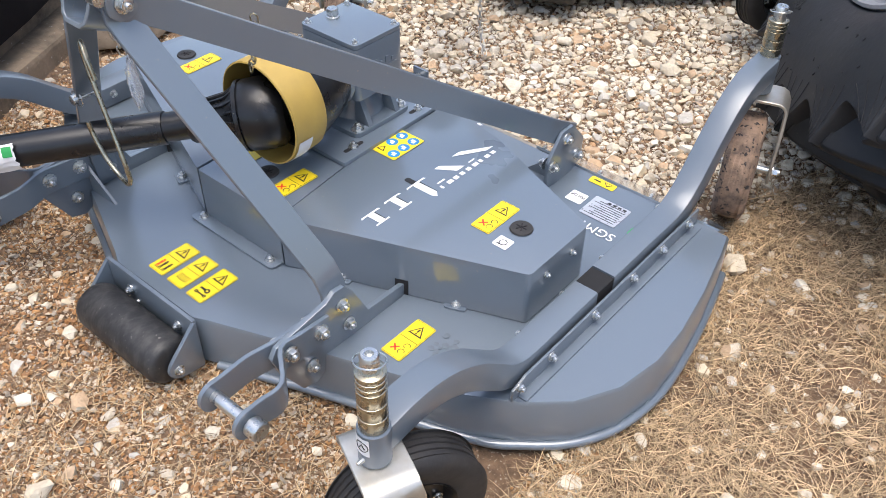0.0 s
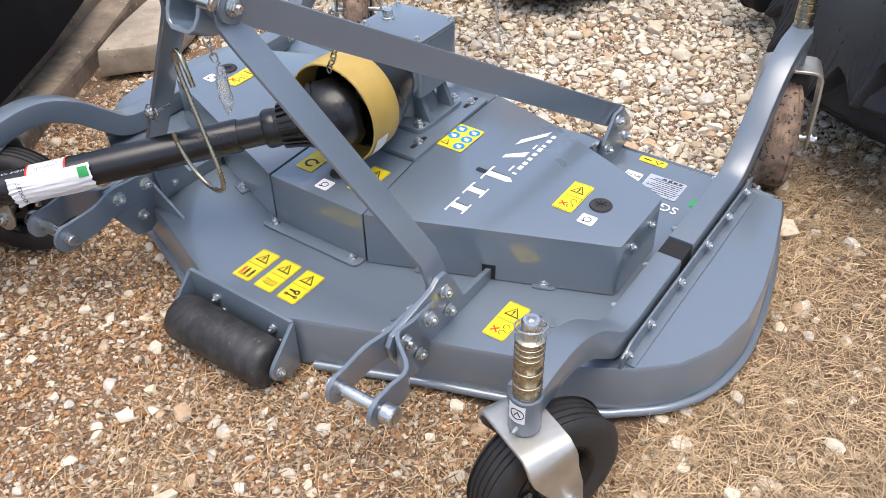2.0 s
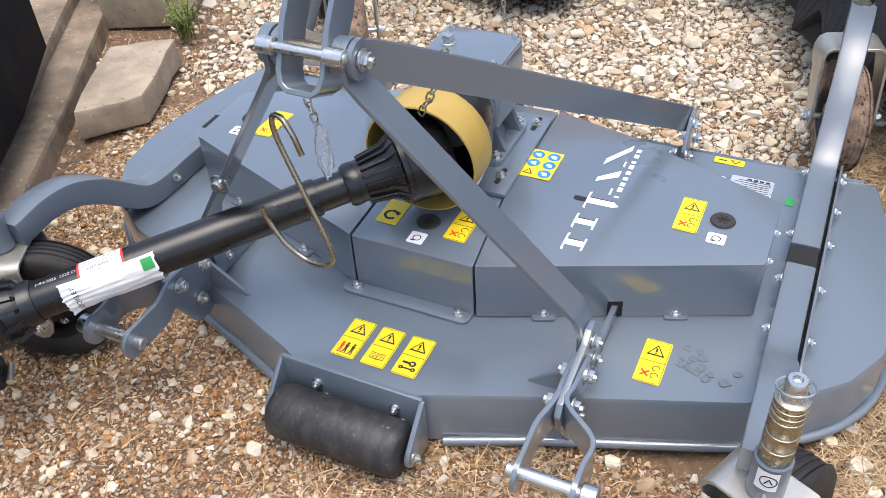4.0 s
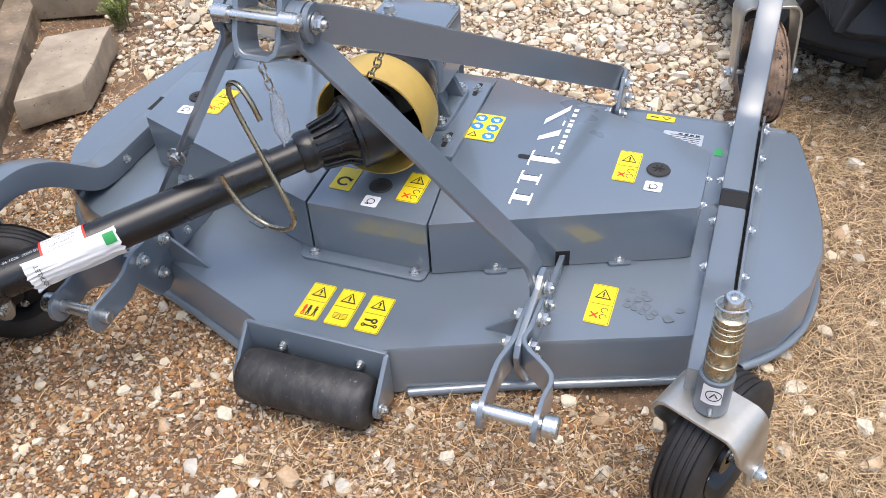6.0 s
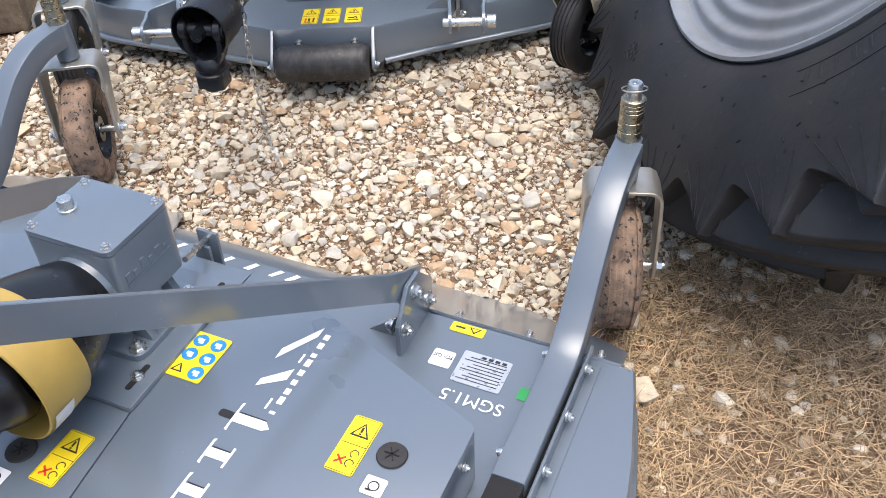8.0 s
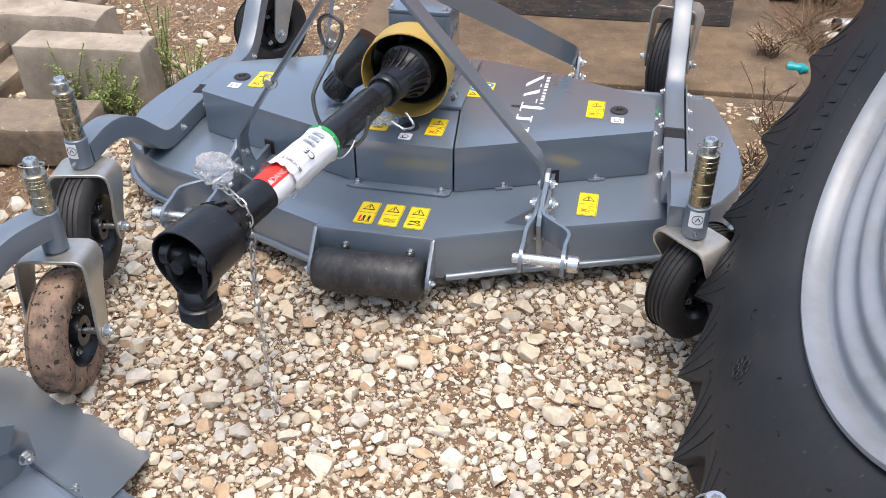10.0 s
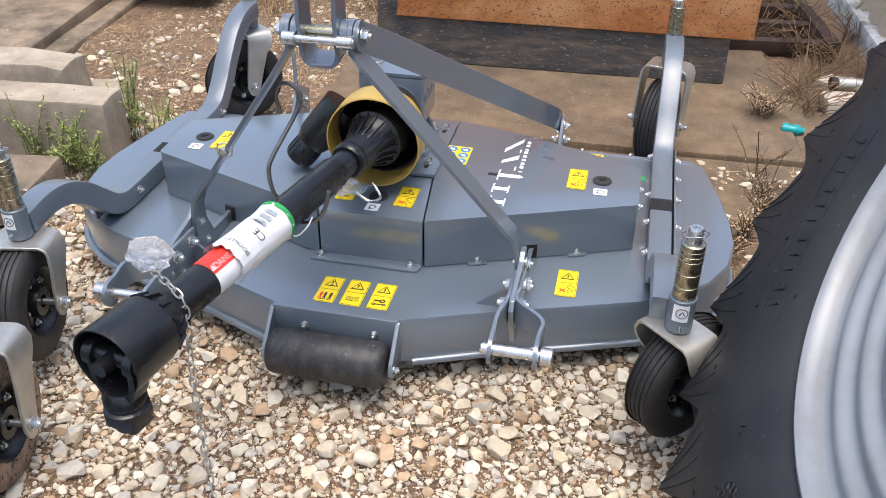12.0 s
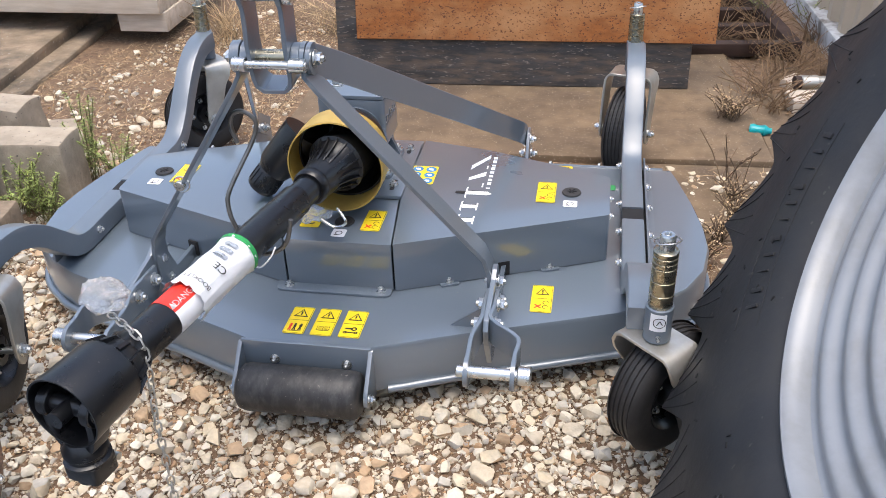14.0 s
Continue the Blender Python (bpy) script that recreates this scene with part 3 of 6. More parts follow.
def lettering(parent, words, x, y, z, size, turn, mat, name="lettering"):
    cu = bpy.data.curves.new(name, "FONT")
    cu.body, cu.size, cu.extrude = words, size, 0.0003
    cu.align_x, cu.align_y = "CENTER", "CENTER"
    tmp = bpy.data.objects.new(name, cu)
    scene.collection.objects.link(tmp)
    me = bpy.data.meshes.new_from_object(tmp.evaluated_get(bpy.context.evaluated_depsgraph_get()))
    bpy.data.objects.remove(tmp)
    me.materials.clear()
    me.materials.append(mat)
    ob = new(name, me)
    ob.parent = parent
    ob.matrix_basis = (Matrix.Translation((x, y, z)) @ Matrix.Rotation(radians(turn), 4, "Z")) if not isinstance(turn, Matrix) else turn
    return ob


def caster(parent, x, y, post_z0, post_z1, top, yaw, muddy, label_on):
    """A caster: spindle with spacer rings, fork, tyre on its wheel. yaw: where the wheel trails to."""
    post = part("spindle", rod((x, y, post_z0), (x, y, post_z1), 0.0235, 20, w=0.002), ARM_PAINT, parent, "grey painted spindle tube")
    n = 6
    z = post_z1
    step = (top - 0.028 - post_z1) / n
    for k in range(n):
        s = step * (0.55 if k > 2 else 1.45)
        part("spacer_ring", lathe([(0.012, z), (0.0195, z), (0.0205, z + 0.0012), (0.0205, z + s - 0.0016), (0.0185, z + s - 0.0002), (0.012, z + s - 0.0002)], 24, Matrix.Translation((x, y, 0)), None, True), YZINC, post, "yellow-zinc spacer ring")
        z += s
    part("pin_end", lathe([(0, z), (0.013, z), (0.013, top - 0.003), (0.011, top), (0.006, top), (0.0045, top - 0.005), (0, top - 0.005)], 18, Matrix.Translation((x, y, 0))), ZINC, post)
    loop = [(x + 0.021 * math.cos(a), y + 0.021 * math.sin(a), top - 0.012 + 0.006 * math.cos(a + 1)) for a in [k / 24 * 6.2832 for k in range(24)]]
    part("snap_ring", sweep(loop, ring(0.0013, 6), None, True), ZINC, post, "zinc snap ring of the linch pin")
    if label_on:
        b = bmesh.new()
        arc = [radians(a) for a in range(-128, -51, 11)]
        lo = [b.verts.new((x + 0.0243 * math.cos(a), y + 0.0243 * math.sin(a), post_z0 + 0.028)) for a in arc]
        hi = [b.verts.new((x + 0.0243 * math.cos(a), y + 0.0243 * math.sin(a), post_z0 + 0.062)) for a in arc]
        for i in range(len(arc) - 1):
            b.faces.new((lo[i], lo[i + 1], hi[i + 1], hi[i]))
        lab = part("label", b, WHITE, post, "small white printed label")
        oval = [(-90 + 24 * math.cos(q), 0.0455 + 0.0095 * math.sin(q)) for q in [n / 20 * 6.2832 for n in range(20)]]
        part("pictogram", sweep([(x + 0.0245 * math.cos(radians(a)), y + 0.0245 * math.sin(radians(a)), post_z0 + h) for a, h in oval], ring(0.0007, 5), None, True), INK, lab)
        part("pictogram", sweep([(x + 0.0245 * math.cos(radians(a)), y + 0.0245 * math.sin(radians(a)), post_z0 + h) for a, h in ((-100, 0.041), (-94, 0.046), (-88, 0.050), (-84, 0.046), (-78, 0.042))], ring(0.0009, 5)), INK, lab)
        part("grease_nipple", rod((x, y - 0.022, post_z0 + 0.016), (x, y - 0.034, post_z0 + 0.016), 0.004, 10, 0.0025), ZINC, post, "grease nipple")
    m = Matrix.Translation((x, y, 0)) @ Matrix.Rotation(radians(yaw), 4, "Z")
    ft, R, trail, W = post_z0, 0.120, 0.042, 0.035
    half = [(0.066, trail, R - 0.030), (0.066, trail, R - 0.022), (0.066, trail, R - 0.006), (0.066, trail * 0.85, R + 0.03), (0.066, trail * 0.45, ft - 0.062), (0.0655, trail * 0.2, ft - 0.034), (0.063, 0.004, ft - 0.020), (0.057, 0.003, ft - 0.010), (0.048, 0.003, ft - 0.005), (0.036, 0.003, ft - 0.0045)]
    wide = [0.014, 0.032, 0.044, 0.050, 0.064, 0.078, 0.080, 0.080, 0.080, 0.080]
    fork = part("fork", flat_bar([(-x_, y_, z_) for x_, y_, z_ in half] + half[::-1], (0, 1, 0), wide + wide[::-1], 0.007), GALV, parent, "bare galvanised steel fork", m)
    part("axle", rod((-0.085, trail, R), (0.085, trail, R), 0.0075, 12), ZINC, fork)
    for s in (-1, 1):
        bolt(fork, (s * 0.070, trail, R), (s, 0, 0), 19, "axle_nut")
    mm = Matrix.Translation((0, trail, R)) @ Matrix.Rotation(radians(90), 4, "Y")
    wheel = part("wheel", lathe([(0.014, -0.03), (0.03, -0.03), (0.034, -0.012), (0.058, -0.008), (0.066, -0.028), (0.071, -0.032), (0.071, 0.032), (0.066, 0.028), (0.058, 0.008), (0.034, 0.012), (0.03, 0.03), (0.014, 0.03)], 28, mm), BLACK, parent, "black plastic wheel centre", m)
    groove = 0.0008 if muddy else 0.0028
    prof = [(0.070, -0.030), (0.082, -W + 0.002), (0.104, -W), (0.117, -W + 0.005), (0.1225, -W + 0.012)]
    for k, q in enumerate((-0.022, -0.011, 0.0, 0.011, 0.022)):
        prof += [(R - abs(q) * 0.06, q - 0.0038), (R - groove - abs(q) * 0.06, q - 0.0026), (R - groove - abs(q) * 0.06, q + 0.0002), (R - abs(q) * 0.06, q + 0.0014)]
    prof += [(0.1225, W - 0.012), (0.117, W - 0.005), (0.104, W), (0.082, W - 0.002), (0.070, 0.030)]
    part("tyre", lathe(prof, 40, mm), TREAD if muddy else RUBBER, wheel, "ribbed rubber tyre caked with mud" if muddy else "ribbed black rubber tyre")
    for k in range(5):
        a = k / 5 * 6.2832
        for s in (-1, 1):
            bolt(wheel, Vector((s * 0.012, trail + 0.046 * math.cos(a), R + 0.046 * math.sin(a))), (s, 0, 0), 10)


def arm(parent, s, front):
    """A bent square tube that carries a caster."""
    if front:
        line = [(0.012, 0.142), (-0.10, 0.142), (-0.185, 0.142), (-0.235, 0.156), (-0.285, 0.196), (-0.335, 0.238), (-0.395, 0.270), (-0.455, 0.280), (-0.525, 0.273)]
    else:
        line = [(0.068, 0.142), (0.19, 0.142), (0.295, 0.142), (0.350, 0.158), (0.400, 0.200), (0.452, 0.258), (0.512, 0.312), (0.575, 0.340), (0.645, 0.345)]
    path = smooth_path([(s * 0.631, y, z) for y, z in line], 5)
    a = part("caster_arm", sweep(path, rect(0.05, 0.05, 0.0045), None, False, (0, 0, 1)), ARM_PAINT, parent, "bent square-tube caster arm", None, 28)
    return a


def mower(m, label, yaws, lean, muddy, shift=(0.0, 0.0, 0.0, 0.0)):
    root = thing("finishing_mower", label, "mower", m, "mowers in the yard")
    # deck shell with rolled lip
    b = bmesh.new()
    top = [b.verts.new((x, y, ZD)) for x, y in DECK]
    rim = [b.verts.new((x * 1.006, y * 1.008, ZD - 0.007)) for x, y in DECK]
    low = [b.verts.new((x * 1.008, y * 1.01, 0.008)) for x, y in DECK]
    inn = [b.verts.new((x * 0.993, y * 0.99, 0.008)) for x, y in DECK]
    und = [b.verts.new((x * 0.993, y * 0.99, ZD - 0.006)) for x, y in DECK]
    b.faces.new(top), b.faces.new(und[::-1])
    n = len(DECK)
    for i in range(n):
        j = (i + 1) % n
        for p, q in ((top, rim), (rim, low), (low, inn), (inn, und)):
            b.faces.new((p[i], p[j], q[j], q[i]))
    deck = part("deck", b, PAINT, root, "grey painted steel mower deck")
    for run in (DECK[2:12], [(-x, y) for x, y in DECK[2:12]], [(0.155, -0.456), (0.30, -0.396)], [(-0.155, -0.456), (-0.30, -0.396)]):
        path = smooth_path([(x * 1.012, y * 1.016, 0.012) for x, y in run], 4) if len(run) > 2 else [(x * 1.012, y * 1.016, 0.012) for x, y in run]
        part("lip", sweep(path, ring(0.0085, 10)), PAINT, deck, "rolled edge of the deck")
    # rear apron, sloping to the ground, with two bolted flaps
    b = prism([(0.352, ZD), (0.375, ZD - 0.003), (0.462, 0.055), (0.460, 0.048), (0.375, ZD - 0.012), (0.352, ZD - 0.008)], -0.70, 0.70, "x")
    part("rear_apron", b, PAINT, root)
    slope = Matrix.Translation((0, 0.373, ZD + 0.002)) @ Matrix.Rotation(math.atan2(-0.67, 1), 4, "X")
    for s in (1, -1):
        if s > 0:
            poly = [(0.25, 0.39), (0.20, 0.59), (0.45, 0.585), (0.556, 0.525), (0.65, 0.496), (0.71, 0.456), (0.717, 0.375), (0.40, 0.378)]
        else:
            poly = [(-0.206, 0.392), (-0.34, 0.578), (-0.42, 0.581), (-0.60, 0.590), (-0.735, 0.555), (-0.745, 0.486), (-0.69, 0.385), (-0.40, 0.380)]
        poly = [(x, (y - 0.373) * 1.2) for x, y in poly]
        f = part("rear_flap", prism(round_poly(poly, 0.01, 3), 0, 0.005, "z"), PAINT, root, "bolted steel rear flap", slope)
        for x in (0.272, 0.42, 0.55, 0.676):
            bolt(f, (s * x, 0.024, 0.005), (0, 0, 1), 10)
    # belt covers
    cr = [(0.133, -0.268), (0.576, -0.090), (0.576, 0.088), (0.285, 0.203), (0.110, 0.246), (0.110, -0.05), (0.110, -0.06)]
    for s in (1, -1):
        cr[0] = (0.136 if s > 0 else 0.104, -0.268)
        cr[1], cr[2] = ((0.576, -0.090), (0.576, 0.088)) if s > 0 else ((0.562, -0.098), (0.567, 0.088))
        c = part("belt_cover", prism(round_poly(mirror(cr, s), [0.002, 0.008, 0.01, 0.01, 0.004, 0, 0], 3), ZD + 0.002, ZC, "z", 0.003), PAINT, root, "folded steel belt cover")
        for x, y in ((0.453, -0.136), (0.244, -0.222)):
            d = Vector((0.36, 0.14)).normalized()
            mt = Matrix.Translation((s * x, y, ZD)) @ Matrix.Rotation(s * math.atan2(d.y, d.x), 4, "Z")
            t = part("cover_tab", prism(round_poly([(-0.021, -0.014), (0.021, -0.014), (0.021, 0.022), (-0.021, 0.022)], [0.006, 0.006, 0, 0], 3), 0.001, 0.005), PAINT, c, "", mt)
            bolt(t, (0, 0.0, 0.005), (0, 0, 1), 13)
        bolt(c, (s * 0.577, -0.04, 0.20), (s, 0, 0), 10)
        bolt(c, (s * 0.577, 0.04, 0.20), (s, 0, 0), 10)
        # notch not cut: a thin near-black plate imitates the shade inside it
        part("slot", box(-0.013, 0.013, -0.0012, 0.004, 0, 0.034), INSIDE, c, "near-black plate for the shade in the hitch notch", Matrix.Translation((s * 0.357, -0.178, ZD + 0.002)) @ Matrix.Rotation(s * math.atan2(0.178, 0.443), 4, "Z"))
    c = part("centre_cover", prism(round_poly([(-0.100, -0.268), (0.132, -0.268), (0.106, -0.06), (0.106, 0.246), (-0.106, 0.246), (-0.106, -0.06)], 0.002, 2), ZD + 0.002, ZC - 0.002, "z", 0.003), PAINT, root, "folded steel centre cover")
    part("flange", prism(round_poly([(-0.122, -0.296), (0.130, -0.296), (0.130, -0.262), (-0.122, -0.262)], [0.018, 0.018, 0, 0], 4), ZD + 0.001, ZD + 0.006, "z", 0.001), PAINT, c)
    for x, y in ((-0.095, -0.279), (0.107, -0.279)):
        bolt(c, (x, y, ZD + 0.006), (0, 0, 1), 13)
    # plugs
    for x, y in ((0.49, 0.0), (-0.49, 0.0), (0.012, -0.185)):
        p = part("rubber_plug", lathe([(0, 0), (0.0205, 0), (0.022, 0.0015), (0.0205, 0.004), (0.015, 0.0048), (0, 0.0042)], 24, Matrix.Translation((x, y, ZC - (0.002 if abs(x) < 0.1 else 0)))), RUBBER, root, "round black rubber plug")
        bb = None
        for a in (0, 60, 120):
            bb = box(-0.011, 0.011, -0.001, 0.001, 0.0045, 0.0056, 0, bb, Matrix.Translation((x, y, ZC - (0.002 if abs(x) < 0.1 else 0))) @ Matrix.Rotation(radians(a), 4, "Z"))
        part("slit", bb, INSIDE, p)
    # stickers
    for x, k in ((-0.038, "folk"), (0.019, "book"), (0.077, "key")):
        sticker(root, x, -0.395, ZD + 0.001, 0.044, 0.090, k)
    for s in (1, -1):
        if s > 0:
            sticker(root, 0.446, -0.257, ZD + 0.001, 0.044, 0.098, "two")
        sticker(root, s * 0.434, -0.004, ZC + 0.001, 0.042, 0.096, "two")
        sticker(root, s * 0.489, -0.053, ZC + 0.001, 0.031, 0.029, "icon", 0, WHITE)
    sticker(root, 0.074, -0.173, ZC - 0.001, 0.042, 0.088, "two")
    sticker(root, -0.060, -0.182, ZC - 0.001, 0.042, 0.068, "arrow")
    sticker(root, 0.012, -0.233, ZC - 0.001, 0.030, 0.031, "icon", 0, WHITE)
    sticker(root, 0.139, 0.051, ZC + 0.001, 0.063, 0.092, "six")
    sticker(root, 0.507, 0.280, ZD + 0.001, 0.085, 0.070, "plate", 180, SILVER)
    sticker(root, 0.435, 0.283, ZD + 0.001, 0.038, 0.037, "", 180, WHITE)
    lettering(root, "PDI OK", 0.435, 0.288, ZD + 0.0022, 0.0105, 180, INK, "label_words")
    g = sticker(root, 0.586, 0.260, ZD + 0.001, 0.016, 0.026, "", 0, GREEN)
    lettering(root, "SGM1.5", 0.515, 0.216, ZD + 0.0015, 0.034, 180, WHITE, "model_code")
    wordmark(root)
    sticker(root, 0.45, 0.360, ZD + 0.001, 0.062, 0.022, "caution", 180)
    b = None
    for k, x in enumerate((-0.17, -0.125, -0.06, -0.005, 0.05, 0.085)):
        b = prism([(x, 0.352), (x + 0.009 + 0.004 * (k % 2), 0.351), (x + 0.026, 0.370), (x + 0.016, 0.372)], ZD + 0.0006, ZD + 0.0012, "z", 0, b)
    pieces("maker_mark", b, WHITE, root, "white slab of the maker's mark")
    # side rails, arms and casters
    for s in (1, -1):
        r = part("side_rail", prism([(-0.250, ZD), (0.372, ZD), (0.372, 0.150), (-0.215, 0.150), (-0.250, 0.140)], s * 0.6625, s * 0.6675, "x", 0.001), ARM_PAINT, root, "bolted angle rail")
        part("rail_foot", box(s * 0.6675, s * 0.685, -0.235, 0.36, ZD, ZD + 0.004), ARM_PAINT, r)
        # solid black strip imitating the shade between rail and tube
        part("rail_gap", box(s * 0.6565, s * 0.6622, -0.19, 0.34, ZD + 0.001, 0.130), INSIDE, r, "black strip for the shade beside the tube")
        for y in (-0.235, -0.145, -0.012, 0.118, 0.225, 0.328):
            bolt(r, (s * 0.6680, y, 0.139), (s, 0, 0), 13)
        for y in (-0.144, -0.012, 0.119, 0.328):
            bolt(r, (s * 0.6055, y, 0.146), (-s, 0, 0), 13)
        # black block fills the space between the tube ends, imitating its shade
        part("tube_opening", box(s * 0.607, s * 0.655, 0.0132, 0.0668, ZD + 0.002, 0.1635), INSIDE, r, "black fill for the shade between the arm tubes")
        arm(root, s, True), arm(root, s, False)
    k = iter(yaws)
    caster(root, 0.645 + shift[0], -0.541, 0.250, 0.318, 0.453, next(k), False, True)
    caster(root, -0.645 + shift[1], -0.541, 0.250, 0.318, 0.453, next(k), False, True)
    caster(root, 0.628 + shift[2], 0.655, 0.285, 0.370, 0.476, next(k), muddy, False)
    caster(root, -0.628 + shift[3], 0.655, 0.285, 0.370, 0.476, next(k), muddy, False)
    # hitch plates and lower links
    for s in (1, -1):
        plate = [(-0.145, ZD), (-0.145, 0.140), (-0.27, 0.145), (-0.305, 0.215), (-0.322, 0.236), (-0.345, 0.238), (-0.365, 0.226), (-0.475, 0.208), (-0.487, 0.19), (-0.475, 0.15), (-0.432, 0.075), (-0.400, 0.066), (-0.382, 0.075), (-0.376, ZD)]
        h = part("hitch_plate", prism(plate, s * 0.352, s * 0.362, "x", 0.0012), PAINT, root, "welded steel hitch plate")
        part("gusset", prism([(s * 0.352, ZD), (s * 0.270, ZD), (s * 0.352, 0.175)], -0.372, -0.366, "y"), PAINT, h)
        for q in (-1, 1):
            a = s * 0.357 + q * 0.0095
            e = s * (0.337 if q * s < 0 else 0.419)
            part("lower_link", flat_bar(smooth_path([(a, -0.370, 0.180), (a, -0.430, 0.184), (a, -0.470, 0.184), (e, -0.515, 0.180), (e, -0.560, 0.178), (e, -0.586, 0.177)], 4), (0, 0, 1), 0.056, 0.008, rod((e - 0.0039, -0.586, 0.177), (e + 0.0039, -0.586, 0.177), 0.028, 24)), PAINT, root, "cranked lower-link lug")
        part("hitch_pin", rod((s * 0.318, -0.586, 0.177), (s * 0.445, -0.586, 0.177), 0.011, 18, w=0.002), ZINC, root, "zinc-plated hitch pin")
        part("pin_head", rod((s * 0.426, -0.586, 0.177), (s * 0.450, -0.586, 0.177), 0.017, 18, w=0.002), ZINC, root)
        for y, z in ((-0.389, 0.186), (-0.456, 0.188)):
            bolt(h, (s * 0.3705, y, z), (s, 0, 0), 19)
            bolt(h, (s * 0.3435, y, z), (-s, 0, 0), 19)
        for y, z in ((-0.332, 0.202), (-0.320, 0.150), (-0.409, 0.116)):
            bolt(h, (s * 0.363, y, z), (s, 0, 0), 17)
            bolt(h, (s * 0.351, y, z), (-s, 0, 0), 17)
        # A-frame bars
        part("front_bar", flat_bar([(s * 0.056, -0.437, 0.688), (s * 0.056, -0.437, 0.664), (s * 0.070, -0.432, 0.640), (s * 0.336, -0.342, 0.272), (s * 0.3475, -0.336, 0.235), (s * 0.3475, -0.330, 0.130)], (0, 1, 0), 0.052, 0.008, rod((s * 0.0521, -0.437, 0.688), (s * 0.0599, -0.437, 0.688), 0.026, 24)), PAINT, root, "flat-bar A-frame leg")
        part("rear_bar", flat_bar([(s * 0.065, -0.437, 0.686), (s * 0.065, -0.410, 0.674), (s * 0.086, -0.365, 0.648), (s * 0.346, 0.265, 0.258), (s * 0.356, 0.300, 0.236), (s * 0.356, 0.362, 0.200)], (0, 0, 1), 0.052, 0.008, rod((s * 0.0611, -0.435, 0.686), (s * 0.0689, -0.435, 0.686), 0.0265, 24)), PAINT, root, "flat-bar brace to the rear of the deck")
        br = part("rear_bracket", prism([(0.262, ZD), (0.262, 0.180), (0.305, 0.236), (0.345, 0.236), (0.392, 0.185), (0.392, 0.130), (0.352, ZD)], s * 0.362, s * 0.370, "x", 0.001), PAINT, root, "bolted rear bracket")
        part("gusset", prism([(s * 0.362, ZD), (s * 0.362, 0.175), (s * 0.290, ZD)], 0.300, 0.306, "y"), PAINT, br)
        for y, z in ((0.322, 0.214), (0.372, 0.150), (0.278, 0.164)):
            bolt(br, (s * 0.370, y, z), (s, 0, 0), 17)
            bolt(br, (s * 0.352, y, z), (-s, 0, 0), 17)
        part("mast_washer", rod((s * 0.036, -0.435, 0.686), (s * 0.051, -0.435, 0.686), 0.026, 24, w=0.001), PAINT, root)
        bolt(root, (s * 0.070, -0.435, 0.686), (s, 0, 0), 19, "mast_bolt")
    # top link clevis
    mt = Matrix.Translation((0, -0.437, 0.688)) @ Matrix.Rotation(radians(lean), 4, "X")
    mast = part("top_clevis", flat_bar([(-0.032, 0.006, 0.112), (-0.032, 0.010, 0.085), (-0.032, 0.006, 0.055), (-0.032, 0, 0.030), (-0.032, 0, -0.028), (-0.028, 0, -0.044), (-0.018, 0, -0.052), (0.018, 0, -0.052), (0.028, 0, -0.044), (0.032, 0, -0.028), (0.032, 0, 0.030), (0.032, 0.006, 0.055), (0.032, 0.010, 0.085), (0.032, 0.006, 0.112)], (0, 1, 0), 0.054, 0.008, rod((0.0281, 0.004, 0.112), (0.0359, 0.004, 0.112), 0.0275, 24, bm=rod((-0.0359, 0.004, 0.112), (-0.0281, 0.004, 0.112), 0.0275, 24))), PAINT, root, "U-shaped steel top-link clevis", mt)
    part("top_pin", rod((-0.050, -0.004, 0.112), (0.050, -0.004, 0.112), 0.0125, 18, w=0.002), ZINC, mast, "zinc top-link pin")
    part("pin_head", rod((0.037, -0.004, 0.112), (0.053, -0.004, 0.112), 0.018, 18, w=0.002), ZINC, mast)
    part("clevis_bolt", rod((-0.062, -0.030, 0.000), (0.066, -0.030, 0.000), 0.007, 16, w=0.001), ZINC, mast)
    part("sleeve", rod((0.037, -0.030, 0), (0.064, -0.030, 0), 0.012, 16, w=0.001), ZINC, mast)
    part("sleeve", rod((-0.060, -0.030, 0), (-0.037, -0.030, 0), 0.012, 16, w=0.001), ZINC, mast)
    part("spacer", rod((-0.036, 0.0, 0.0), (0.036, 0.0, 0.0), 0.012, 16), YZINC, mast)
    # gearbox on its slotted plate
    part("gearbox_plate", prism(round_poly([(-0.108, -0.075), (0.113, -0.075), (0.108, 0.205), (-0.105, 0.205)], [0.003] * 4, 2), ZC + 0.0005, ZC + 0.009, "z", 0.001), PAINT, root, "slotted gearbox mounting plate")
    for s in (1, -1):
        for y in (-0.022, 0.172):
            # slots not cut: near-black patches on the plate carry their inner shade
            part("slot", prism(round_poly([(s * 0.080, y - 0.026), (s * 0.090, y - 0.026), (s * 0.090, y + 0.026), (s * 0.080, y + 0.026)], 0.005, 3), ZC + 0.009, ZC + 0.0094), INSIDE, root)
            bolt(root, (s * 0.085, y, ZC + 0.0095), (0, 0, 1), 13)
    gx = -0.014
    body = [(-0.078, 0.018), (0.078, 0.018), (0.078, 0.152), (-0.078, 0.152)]
    b = prism(round_poly([(gx + x, y) for x, y in body], 0.014, 4), 0.315, 0.428, "z", 0.003)
    gb = part("gearbox", b, PAINT, root, "cast grey gearbox")
    part("neck", lathe([(0, ZC + 0.01), (0.062, ZC + 0.01), (0.060, 0.262), (0.050, 0.28), (0.052, 0.32), (0, 0.32)], 28, Matrix.Translation((gx, 0.085, 0))), PAINT, gb)
